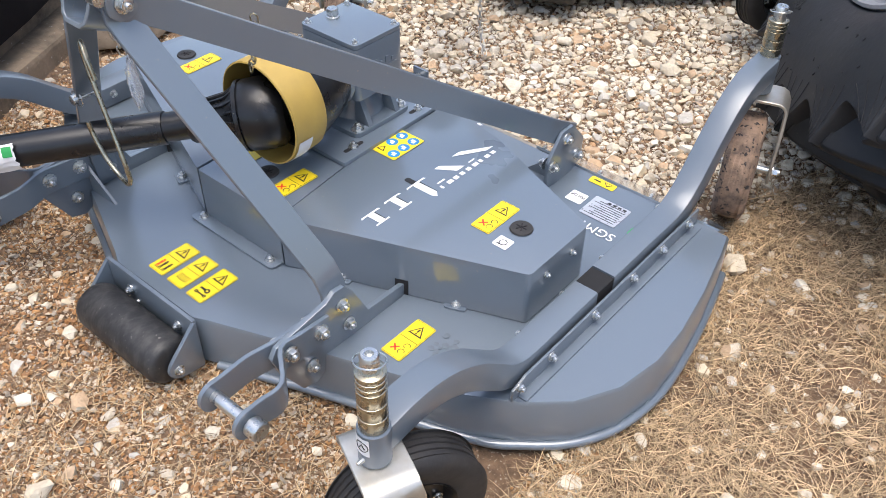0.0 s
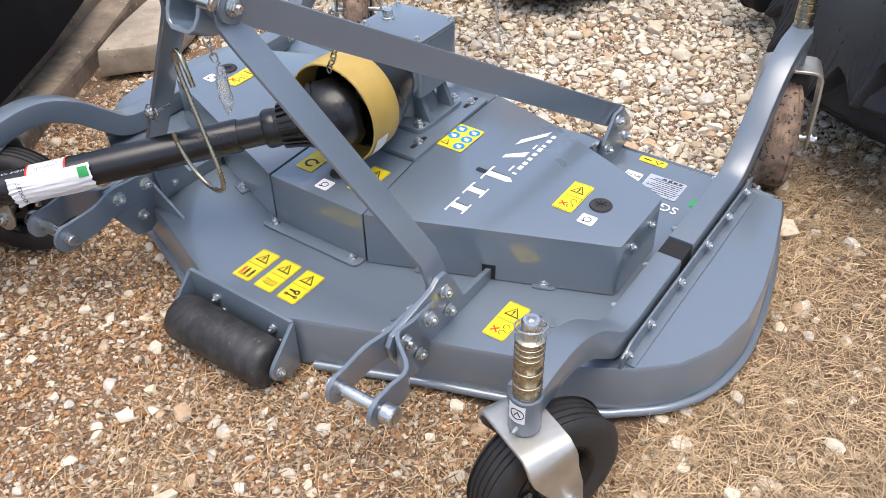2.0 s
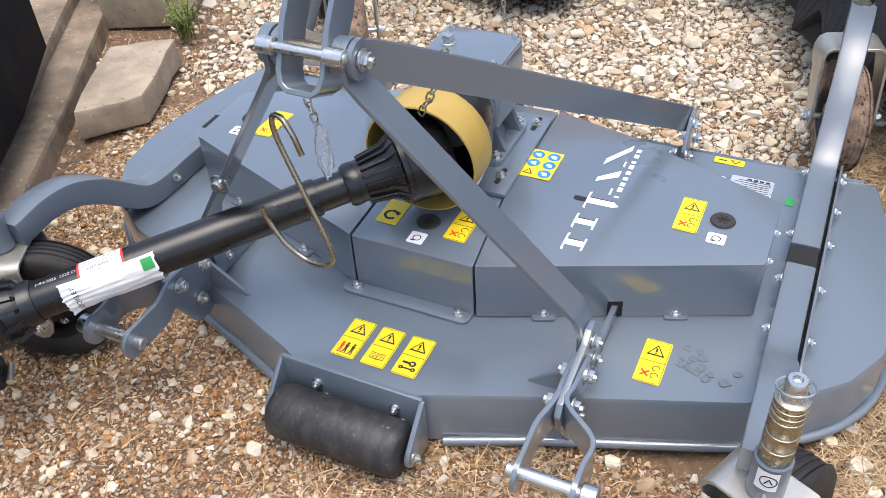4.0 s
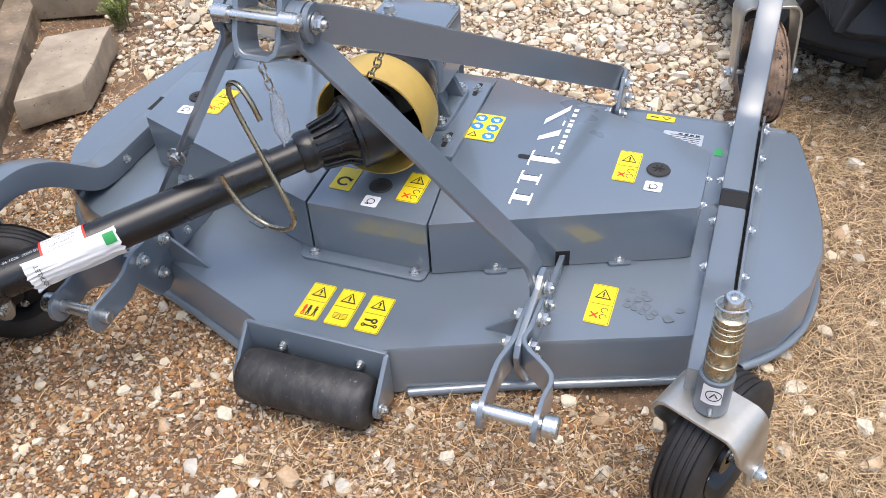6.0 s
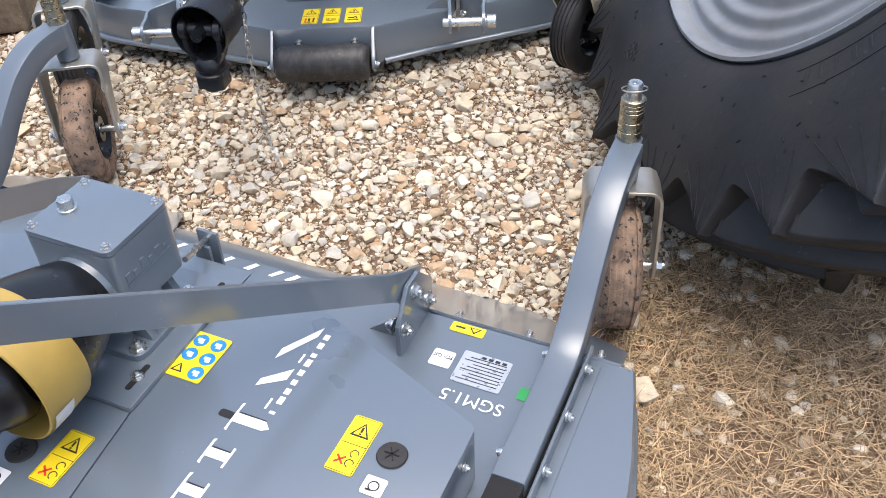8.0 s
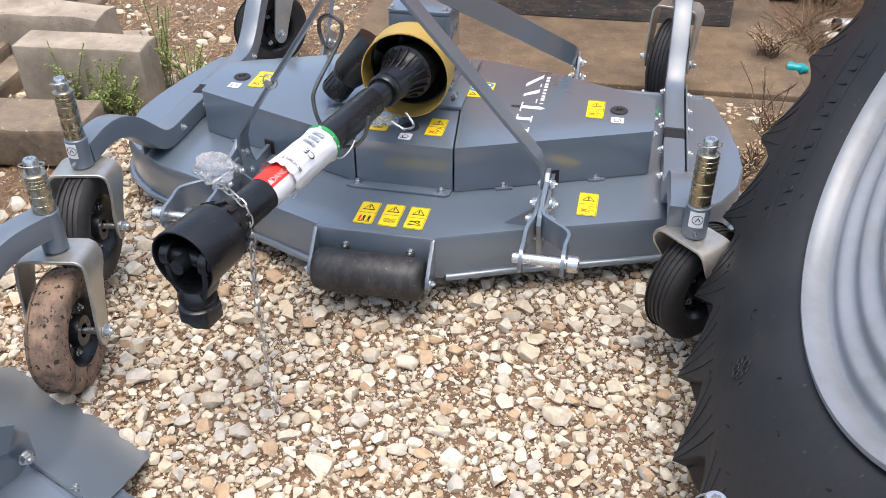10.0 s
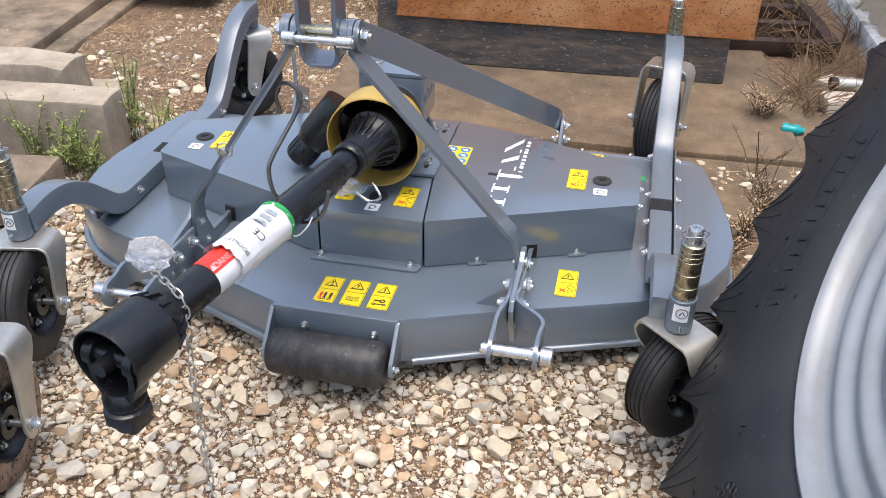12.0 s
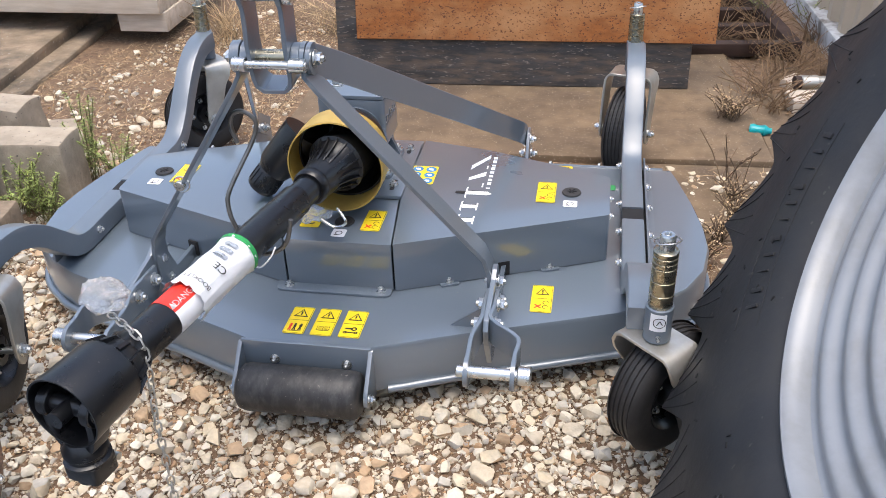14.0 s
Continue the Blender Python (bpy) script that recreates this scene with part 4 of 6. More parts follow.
    part("foot", prism(round_poly([(gx - 0.088, 0.0), (gx + 0.088, 0.0), (gx + 0.088, 0.165), (gx - 0.088, 0.165)], 0.02, 3), ZC + 0.009, ZC + 0.020, "z", 0.002), PAINT, gb)
    for sx in (-1, 1):
        for yy in (0.045, 0.125):
            part("fin", prism([(gx + sx * 0.045, ZC + 0.018), (gx + sx * 0.086, ZC + 0.018), (gx + sx * 0.055, 0.315), (gx + sx * 0.045, 0.315)], yy - 0.006, yy + 0.006, "y", 0.001), PAINT, gb)
    part("shaft_housing", lathe([(0, -0.02), (0.058, -0.02), (0.060, 0.03), (0.050, 0.045), (0.046, 0.075), (0, 0.075)], 28, Matrix.Translation((gx + 0.012, 0.02, 0.352)) @ Matrix.Rotation(radians(90), 4, "X")), PAINT, gb)
    part("gearbox_lid", prism(round_poly([(gx + x * 1.0, y) for x, y in body], 0.014, 4), 0.429, 0.438, "z", 0.0015), PAINT, gb)
    for x, y in ((-0.066, 0.03), (0.066, 0.03), (0.066, 0.14), (-0.066, 0.14)):
        bolt(gb, (gx + x, y, 0.438), (0, 0, 1), 10)
    hexa = [(0.0125 * math.cos(k * 1.0472), 0.0125 * math.sin(k * 1.0472)) for k in range(6)]
    part("breather", prism(hexa, 0.444, 0.458, "z", 0.0015, lathe([(0, 0.438), (0.0145, 0.438), (0.0145, 0.442), (0.010, 0.444), (0, 0.444)], 18)), ZINC, gb, "zinc breather plug", Matrix.Translation((-0.059, 0.079, 0)))
    for x in (-0.078, 0.058):
        for y in (0.018, 0.147):
            bolt(gb, (x - 0.004 if x < 0 else x, y, ZC + 0.020), (0, 0, 1), 17)
    b = None
    for k, (w, h) in enumerate(((0.010, 0.014), (0.008, 0.010), (0.009, 0.018), (0.007, 0.010), (0.010, 0.014), (0.006, 0.008))):
        b = box(gx + 0.0775, gx + 0.0800, 0.034 + k * 0.0165, 0.034 + k * 0.0165 + w, 0.372, 0.372 + h, 0.0006, b)
    box(gx + 0.0775, gx + 0.0795, 0.034, 0.130, 0.364, 0.3675, 0, b)
    pieces("cast_mark", b, PAINT, gb, "raised bar of the casting mark")
    # PTO guard
    mg = Matrix.Translation((0.0, -0.03, 0.355)) @ Matrix.Rotation(radians(90), 4, "X")
    part("guard_cone", lathe([(0.060, -0.035), (0.075, 0.0), (0.092, 0.045), (0.098, 0.085), (0.094, 0.085), (0.088, 0.045), (0.070, 0.0), (0.056, -0.035)], 36, mg, None, True), BLACK, root, "black plastic guard cone on the gearbox")
    part("guard_band", lathe([(0.099, 0.068), (0.102, 0.072), (0.104, 0.105), (0.1035, 0.148), (0.1005, 0.149), (0.1005, 0.105), (0.099, 0.074)], 44, mg, None, True), YELLOW, root, "yellow plastic PTO guard band")
    # belt adjuster behind the gearbox
    part("adjuster_plate", box(-0.026, 0.016, 0.281, 0.287, ZD, ZC + 0.026, 0.001), PAINT, root)
    part("adjuster_screw", rod((0.024, 0.190, ZC + 0.046), (-0.014, 0.300, ZC + 0.002), 0.005, 10), ZINC, root, "threaded belt adjuster")
    part("adjuster_stop", box(-0.022, 0.010, 0.262, 0.268, ZD, ZC + 0.008, 0.001), PAINT, root)
    # front roller
    rb = part("roller_bracket", box(-0.130, 0.134, -0.484, -0.476, 0.012, 0.124, 0.002), PAINT, root, "bent steel roller bracket")
    for s, x in ((-1, -0.130), (1, 0.134)):
        part("cheek", prism(round_poly([(-0.480, 0.124), (-0.480, 0.012), (-0.535, 0.020), (-0.553, 0.038), (-0.548, 0.058)], [0.006, 0, 0.012, 0.012, 0.012], 3), x - 0.004, x + 0.004, "x", 0.001), PAINT, rb)
        bolt(rb, (x + s * 0.004, -0.532, 0.042), (s, 0, 0), 13)
    for x in (-0.063, 0.084):
        bolt(rb, (x, -0.484, 0.084), (0, -1, 0), 13)
        bolt(rb, (x + 0.012, -0.484, 0.056), (0, -1, 0), 10)
    part("roller", lathe([(0, -0.122), (0.036, -0.122), (0.044, -0.116), (0.0475, -0.104), (0.0475, 0.104), (0.044, 0.116), (0.036, 0.122), (0, 0.122)], 36, Matrix.Translation((0.002, -0.534, 0.050)) @ Matrix.Rotation(radians(90), 4, "Y")), ROLLER, root, "black rubber anti-scalp roller")
    return root


def wordmark(root):
    """The maker's mark in plain white strokes: five large shapes in a row, a line of small bars beside them, a dark slot."""
    z = ZC + 0.0006

    def stroke(poly, name="maker_mark", mat=WHITE, h=0.0005):
        part(name, prism(poly, z, z + h), mat, root, "white stroke of the maker's mark" if mat is WHITE else "", None, 0)

    def upright(y, x0, x1, w, bar, foot):
        stroke([(x0 + 0.004, y - w * 0.55), (x1, y - w * 0.5), (x1, y + w * 0.5), (x0 + 0.004, y + w * 0.45)])
        stroke([(x0, y - bar), (x0 + 0.0045, y - bar - 0.002), (x0 + 0.0035, y - w), (x0 + 0.0035, y + w), (x0 + 0.0045, y + bar + 0.002), (x0, y + bar)], h=0.0004)
        if foot:
            stroke([(x1 - 0.001, y - foot), (x1 + 0.0025, y - foot), (x1 + 0.0025, y + foot), (x1 - 0.001, y + foot)], h=0.0004)
        part("mark_shadow", box(x0 + 0.006, x1 - 0.001, y + w * 0.5, y + w * 0.5 + 0.0022, z, z + 0.0003), INK, root, "thin dark edge of the mark")

    upright(-0.149, 0.252, 0.286, 0.015, 0.022, 0.017)
    upright(-0.088, 0.250, 0.286, 0.015, 0.020, 0.017)
    upright(-0.024, 0.252, 0.302, 0.016, 0.024, 0)
    stroke([(0.302, -0.032), (0.312, -0.026), (0.302, -0.0165)])
    # two slanted slabs
    stroke([(0.250, 0.036), (0.250, 0.050), (0.287, 0.084), (0.287, 0.062)])
    stroke([(0.248, 0.092), (0.248, 0.114), (0.287, 0.176), (0.287, 0.156)])
    for y0, y1 in ((0.004, 0.024), (0.098, 0.116)):
        stroke([(0.2845, y0), (0.288, y0), (0.288, y1), (0.2845, y1)], h=0.0004)
    for k in range(9):
        y, w = -0.001 + k * 0.0193, (0.005, 0.014, 0.011, 0.010, 0.011, 0.014, 0.008, 0.012, 0.011)[k]
        part("maker_line", box(0.2955, 0.3045, y, y + w, z, z + 0.0005), WHITE, root, "small white lettering bar")
    part("mark_slot", prism(round_poly([(0.229, -0.031), (0.253, -0.031), (0.253, -0.018), (0.229, -0.018)], 0.005, 3), z, z + 0.0003), INK, root, "dark printed slot above the mark")


M1 = mower(Matrix.Identity(4), "grey steel finishing mower with yellow warning stickers, on gravel", (-25, -62, -161.5, -145.5), -24, True)
M2M = Matrix.Translation((-0.492, 1.622, 0.043)) @ Matrix.Rotation(radians(23.57), 4, "Z") @ Matrix.Rotation(radians(-0.5), 4, "Y")
M2 = mower(M2M, "grey steel finishing mower with wet deck, on white gravel", (-44, -168, 163, 140), 8, False, (0.012, 0.018, 0.0, -0.012))


# ---- tractor tyre ----
def tractor_tyre():
    az, el = radians(-153.3), radians(29)
    n = Vector((math.cos(az) * math.cos(el), math.sin(az) * math.cos(el), math.sin(el)))
    a = n.cross(Vector((0, 0, 1))).normalized()
    b = n.cross(a)
    m = Matrix.Translation((0.842, 1.144, 0.825)) @ Matrix((a, b, n)).transposed().to_4x4()
    root = thing("tractor_tyre", "large black tractor tyre on a pale grey rim, leaning", "tyre", m)
    R, w = 0.738, 0.42
    def face(r):
        """Height of the sidewall over the radius."""
        return float(np.interp(r, (0.492, 0.505, 0.540, 0.60, 0.66, 0.72, 0.76, 0.80), (-0.012, 0.002, 0.016, 0.024, 0.018, 0.005, 0.001, 0.000)))

    def rim_edge(turns):
        """The scalloped outer edge; whole turns are lug middles."""
        f = turns % 1.0
        if f < 0.34:
            hump = (1 - f / 0.34) ** 1.25
        else:
            hump = ((f - 0.34) / 0.66) ** 1.5
        return 0.716 + 0.088 * hump

    count, phase = 28, radians(126.1)
    b = bmesh.new()
    rings = []
    for k in range(count * 16):
        t = phase + k / (count * 16) * 2 * math.pi
        edge = rim_edge(k / 16)
        prof = [(r, face(r)) for r in (0.492, 0.505, 0.54, 0.57, 0.60, 0.63, 0.66, 0.685)]
        prof += [(0.685 + (edge - 0.685) * f, face(0.685 + (edge - 0.685) * f)) for f in (0.4, 0.75, 0.94)]
        prof += [(edge - 0.001, face(edge) - 0.003), (edge - 0.003, face(edge) - 0.012), (0.716 + (edge - 0.716) * 0.92, -0.055), (R, -0.10), (R + 0.004, -w / 2), (R, 0.10 - w), (0.728, 0.045 - w), (0.705, 0.010 - w), (0.66, -0.016 - w), (0.56, -0.02 - w), (0.492, 0.012 - w)]
        rings.append([b.verts.new((r * math.cos(t), r * math.sin(t), z)) for r, z in prof])
    for p, q in zip(rings, rings[1:] + rings[:1]):
        for j in range(len(p) - 1):
            b.faces.new((p[j], q[j], q[j + 1], p[j + 1]))
    part("carcass", b, TYRE, root, "dusty black tyre sidewall with scalloped edge", None, 55)
    for k in range(count * 2):
        side = k % 2
        a0 = phase + (k // 2 - 0.08) / count * 2 * math.pi + (math.pi / count if side else 0)
        b = bmesh.new()
        rings = []
        for i in range(9):
            t = i / 8
            z = (-0.024, -0.030, -0.045, -0.075, -0.115, -0.15, -0.18, -0.205, -0.235)[i]
            turn = a0 + (0, 0.0, 0.03, 0.08, 0.135, 0.185, 0.225, 0.26, 0.295)[i]
            base = (0.050, 0.050, 0.050, 0.050, 0.047, 0.044, 0.042, 0.042, 0.042)[i]
            tip = 0.026
            r0 = (0.715, 0.715, 0.715, R - 0.012, R - 0.01, R - 0.01, R - 0.01, R - 0.01, R - 0.01)[i]
            r1 = (0.793, 0.797, 0.800, 0.802, 0.803, 0.803, 0.802, 0.802, 0.800)[i]
            zz = -w - z if side else z
            ring_ = []
            for r, d in ((r0, -base), ((r0 * 2 + r1) / 3, -(base * 0.55 + tip * 0.45)), (r1 - 0.004, -tip * 1.05), (r1, -tip * 0.85), (r1, tip * 0.85), (r1 - 0.004, tip * 1.05), ((r0 * 2 + r1) / 3, base * 0.55 + tip * 0.45), (r0, base)):
                ring_.append(b.verts.new((r * math.cos(turn + d / r), r * math.sin(turn + d / r), zz)))
            rings.append(ring_)
        for p, q in zip(rings, rings[1:]):
            for j in range(7):
                b.faces.new((p[j], p[j + 1], q[j + 1], q[j]))
        b.faces.new(rings[0]), b.faces.new(rings[-1])
        lug = part("lug", b, TYRE, root, "", None, 50)
        if not side:
            for d in (-0.019, -0.007, 0.007, 0.019):
                top = rim_edge(d / 0.78 / (2 * math.pi / count) - 0.08) - 0.004
                path = []
                for f in (0.0, 0.3, 0.6, 0.8, 1.0):
                    r = 0.682 + (top - 0.682) * f
                    dd = d * (3.0 - 2.0 * f) - 0.014 * (1 - f)
                    path.append((r * math.cos(a0 + dd / r), r * math.sin(a0 + dd / r), face(r) + 0.0004))
                part("rib", sweep(path, ring(0.0010, 5), None, False, (0, 0, 1)), INSIDE, lug)
    prof = [(0.484, -0.030), (0.494, -0.010), (0.495, 0.002), (0.489, 0.006), (0.481, 0.001), (0.474, -0.014)]
    for k in range(36):
        r = 0.470 - 0.004 * k
        prof.append((r, -0.024 - 0.09 * (0.47 - r) + 0.0055 * math.cos((0.47 - r) / 0.040 * 2 * math.pi + 2.2)))
    prof += [(0.320, -0.060), (0.310, -0.110), (0.30, -0.150), (0.22, -0.165), (0.16, -0.145), (0.10, -0.145), (0.098, -0.19), (0.30, -0.20), (0.42, -0.16), (0.47, -0.08)]
    rim = part("rim", lathe(prof, 120), RIM, root, "pale grey painted steel rim")
    for k in range(8):
        t = k / 8 * 6.2832
        bolt(rim, (0.13 * math.cos(t), 0.13 * math.sin(t), -0.145), (0, 0, 1), 19)
    # moulded lettering in plain raised bars between two arcs, a round badge and vent pips
    for c0 in (20, 140, 262):
        for r in (0.548, 0.592):
            arc = [radians(c0 + 1.5 * i) for i in range(25)]
            part("moulded_line", sweep([(r * math.cos(t), r * math.sin(t), face(r) + 0.0003) for t in arc], ring(0.0013, 5)), TYRE, root)
        for i in range(11):
            t = radians(c0 + 2.5 + 3 * i)
            part("moulded_bar", box(0.556, 0.584, -0.005, 0.004 - 0.003 * (i % 3), face(0.57) - 0.002, face(0.57) + 0.0016, 0.0006, None, Matrix.Rotation(t, 4, "Z")), TYRE, root)
    rg = random.Random(12)
    for c0 in (84, 205, 318):
        t = radians(c0)
        for i in range(7):
            q = i / 7 * 6.2832
            part("badge", sweep([(0.60 * math.cos(t) + 0.013 * math.cos(q) + 0.007 * math.cos(v), 0.60 * math.sin(t) + 0.013 * math.sin(q) + 0.007 * math.sin(v), 0.0245) for v in [n / 8 * 6.2832 for n in range(8)]], ring(0.0011, 4), None, True), TYRE, root)
    for i in range(90):
        t, r = rg.uniform(0, 6.2832), rg.uniform(0.53, 0.70)
        part("vent_pip", box(-0.004, 0.004, -0.0011, 0.0011, face(r) - 0.001, face(r) + 0.002, 0, None, Matrix.Rotation(t, 4, "Z") @ Matrix.Translation((r, 0, 0)) @ Matrix.Rotation(rg.uniform(0, 3), 4, "Z") @ Matrix.Translation((0, 0, 0))), INSIDE, root)
    return root


tractor_tyre()


# ---- concrete, blocks, timber, plates ----
def slab_box(x0, x1, y0, y1, z0, z1, w, mat, name, label, category, m, jitter=0.004, cuts=3, kind=""):
    b = bmesh.new()
    bmesh.ops.create_cube(b, size=1, matrix=Matrix.Translation(((x0 + x1) / 2, (y0 + y1) / 2, (z0 + z1) / 2)) @ Matrix.Diagonal((x1 - x0, y1 - y0, z1 - z0, 1)))
    bevel(b, w, 2)
    bmesh.ops.subdivide_edges(b, edges=b.edges[:], cuts=cuts, use_grid_fill=True)
    for v in b.verts:
        v.co += Vector((noise.noise(v.co * 9), noise.noise(v.co * 9 + Vector((5, 0, 0))), noise.noise(v.co * 9 + Vector((0, 7, 0))))) * jitter
    return single(name, b, mat, label, category, m, "", kind)


KERB = Matrix.Translation((-1.06, -0.155, 0)) @ Matrix.Rotation(math.atan2(0.859, -0.512) - math.pi / 2, 4, "Z")
slab_box(-0.085, 0.015, -1.3, 3.45, -0.1, 0.052, 0.012, OLD_CONCRETE, "kerb", "worn lichen-stained concrete kerb", "kerb", KERB, 0.014, 14, "structure")
slab_box(-4.5, -0.082, -1.3, 3.45, -0.1, 0.092, 0.012, OLD_CONCRETE, "concrete_apron", "old stained concrete apron behind the kerb", "concrete", KERB, 0.010, 14, "structure")


def lump(poly, z0, z1, mat, name, label, category, jitter):
    b = prism(poly, z0, z1, "z", 0.006)
    bmesh.ops.subdivide_edges(b, edges=b.edges[:], cuts=3, use_grid_fill=True)
    for v in b.verts:
        v.co += Vector((noise.noise(v.co * 14), noise.noise(v.co * 14 + Vector((5, 0, 0))), 0.5 * noise.noise(v.co * 14 + Vector((0, 7, 0))))) * jitter
    return single(name, b, mat, label, category)


lump([(-1.110, 0.055), (-0.995, 0.190), (-1.120, 0.490), (-1.275, 0.380)], 0.0, 0.082, CONCRETE, "concrete_block", "broken pale concrete block lying by the kerb", "block", 0.010)


def hollow_block(m, label):
    """A one-cell concrete half block, its cell open to the side."""
    L, W, H, t = 0.105, 0.075, 0.185, 0.030
    b = bmesh.new()
    outer, inner = [(-L, 0), (L, 0), (L, H), (-L, H)], [(-L + t, t), (L - t, t), (L - t * 1.3, H - t), (-L + t * 1.3, H - t)]
    r = [[b.verts.new((x, y, z)) for x, z in q] for y in (-W, W + 0.115) for q in (outer, inner)]
    for i in range(4):
        j = (i + 1) % 4
        b.faces.new((r[0][i], r[0][j], r[1][j], r[1][i]))
        b.faces.new((r[2][i], r[2][j], r[3][j], r[3][i]))
        b.faces.new((r[0][i], r[0][j], r[2][j], r[2][i]))
        b.faces.new((r[1][i], r[1][j], r[3][j], r[3][i]))
    bmesh.ops.recalc_face_normals(b, faces=b.faces[:])
    bevel(b, 0.005, 2)
    return single("hollow_block", b, CONCRETE, label, "block", m)


hollow_block(Matrix.Translation((-1.365, 0.765, 0.0)) @ Matrix.Rotation(radians(114), 4, "Z"), "grey hollow concrete block with an open cell")
slab_box(-0.20, 0.20, -0.10, 0.10, 0.0, 0.112, 0.008, OLD_CONCRETE, "concrete_block", "solid tan concrete block on the ground", "block",
         Matrix.Translation((-1.545, 1.115, 0.0)) @ Matrix.Rotation(radians(33), 4, "Z"), 0.006, 4)
slab_box(-0.40, 0.0, 0.0, 0.13, 0.0, 0.206, 0.006, CONCRETE, "concrete_block", "solid grey concrete block beside green weeds", "block",
         Matrix.Translation((-1.437, 1.470, 0.0)) @ Matrix.Rotation(radians(30), 4, "Z"), 0.006, 5)
slab_box(-0.42, 0.0, 0.0, 0.14, 0.0, 0.195, 0.006, CONCRETE, "concrete_block", "chipped grey concrete block by the apron", "block",
         Matrix.Translation((-1.79, 1.575, 0.0)) @ Matrix.Rotation(radians(26), 4, "Z"), 0.014, 5)
lump([(-1.93, 1.70), (-1.79, 1.66), (-1.70, 1.72), (-1.86, 1.80)], 0.0, 0.075, CONCRETE, "concrete_block", "broken lump of tan concrete in litter", "block", 0.016)


# ---- black tank on the apron ----
def tank():
    root = thing("water_tank", "matt black plastic tank standing on the apron", "tank", KERB @ Matrix.Translation((0, 0, 0.078)))
    b = prism(round_poly([(0.0, -1.2), (-0.012, 0.115), (-0.045, 0.50), (-1.3, 0.52), (-1.3, -1.2)], 0.012, 3), 0.055, 0.52, "z", 0.008)
    part("shell", b, TANK, root)
    part("base", prism([(-0.12, -1.15), (-0.12, 0.44), (-1.2, 0.44), (-1.2, -1.15)], 0.0, 0.056, "z"), TANK, root)


tank()
hose = single("pale_hose", sweep(smooth_path([(-1.64, 0.98, 0.100), (-1.56, 0.96, 0.20), (-1.52, 0.95, 0.34), (-1.55, 0.93, 0.50), (-1.70, 0.85, 0.62)], 8), ring(0.011, 10)), WHITE, "pale plastic hose hanging over the apron", "hose")

# ---- concrete pad, leaning plates ----
u = Vector((0.892, 0.4515, 0)).normalized()
PAD = Matrix.Translation((-1.311, 2.556, 0)) @ Matrix.Rotation(math.atan2(u.y, u.x), 4, "Z")
slab_box(-0.12, 1.41, -0.56, 0.40, -0.05, 0.05, 0.006, SLAB, "concrete_pad", "stained tan concrete pad under the leaning plates", "concrete", PAD, 0.003, 6, "structure")

slab_box(1.415, 2.4, -0.56, 0.02, -0.05, 0.038, 0.006, SLAB, "concrete_strip", "sandy lower strip of concrete beside the pad", "concrete", PAD, 0.004, 6, "structure")


slab_box(0.90, 2.4, -1.0, -0.565, -0.05, 0.036, 0.006, SLAB, "concrete_strip", "sandy lower strip of concrete beside the pad", "concrete", PAD, 0.004, 6, "structure")


def leaning_plate(name, label, mat, x0, x1, z0, h, y, thick, lean):
    m = PAD @ Matrix.Translation((0, y, z0)) @ Matrix.Rotation(radians(lean), 4, "X")
    b = bmesh.new()
    bmesh.ops.create_cube(b, size=1, matrix=Matrix.Translation(((x0 + x1) / 2, 0, h / 2)) @ Matrix.Diagonal((x1 - x0, thick, h, 1)))
    bevel(b, 0.002, 1)
    return single(name, b, mat, label, "plate", m)


leaning_plate("steel_plate", "scratched black steel plate leaning at the pad", BOARD, -0.02, 1.225, 0.051, 1.15, 0.012, 0.012, -6)
leaning_plate("rusty_plate", "orange rusty steel plate leaning on a black one", RUST, 0.055, 1.30, 0.215, 1.0, 0.010, 0.008, -6)


# ---- crate and timber ----
def crate():
    root = thing("wooden_crate", "pale wooden crate on bearers at the yard's edge", "crate", Matrix.Translation((-2.249, 2.537, 0.0)) @ Matrix.Rotation(radians(26), 4, "Z"))
    for k in range(4):
        z = 0.170 + k * 0.125
        part("board", box(-1.3, 0.0, 0.0, 0.022, z, z + 0.098, 0.003), WOOD, root)
        part("board", box(-0.022, 0.0, 0.0225, 0.70, z, z + 0.098, 0.003), WOOD, root)
    for x in (-1.25, -0.20):
        part("bearer", box(x, x + 0.21, 0.03, 0.70, 0.088, 0.168, 0.004), WOOD, root)
    part("floor_board", box(-1.28, -0.024, 0.024, 0.70, 0.1685, 0.185), WOOD, root)
    for x in (-1.25, -0.75, -0.072):
        part("post", box(x, x + 0.048, 0.0225, 0.07, 0.186, 0.66, 0.003), WOOD, root)


crate()
for x, y, a, L, w, h in ((0.20, 3.20, 32, 0.20, 0.10, 0.055), (0.16, 3.36, -18, 0.24, 0.09, 0.03)):
    single("timber_offcut", box(-L / 2, L / 2, -w / 2, w / 2, 0, h, 0.003), WOOD, "weathered grey timber offcut among dry weeds", "timber", Matrix.Translation((x, y, 0.03)) @ Matrix.Rotation(radians(a), 4, "Z"), "timber offcuts")
pipe = thing("pipe_fitting", "galvanised pipe fitting with a rusty end", "pipe", Matrix.Translation((0.140, 3.300, 0.085)) @ Matrix.Rotation(radians(35), 4, "Z"))
part("socket", rod((-0.03, 0, 0), (0.03, 0, 0), 0.024, 16, w=0.003), GALV, pipe)
part("pipe", rod((0.03, 0, 0), (0.26, 0.02, -0.01), 0.020, 16), GALV, pipe)
part("rusty_end", rod((-0.05, 0, 0), (-0.03, 0, 0), 0.023, 16), DARK_RUST, pipe, "rusty threaded pipe end")


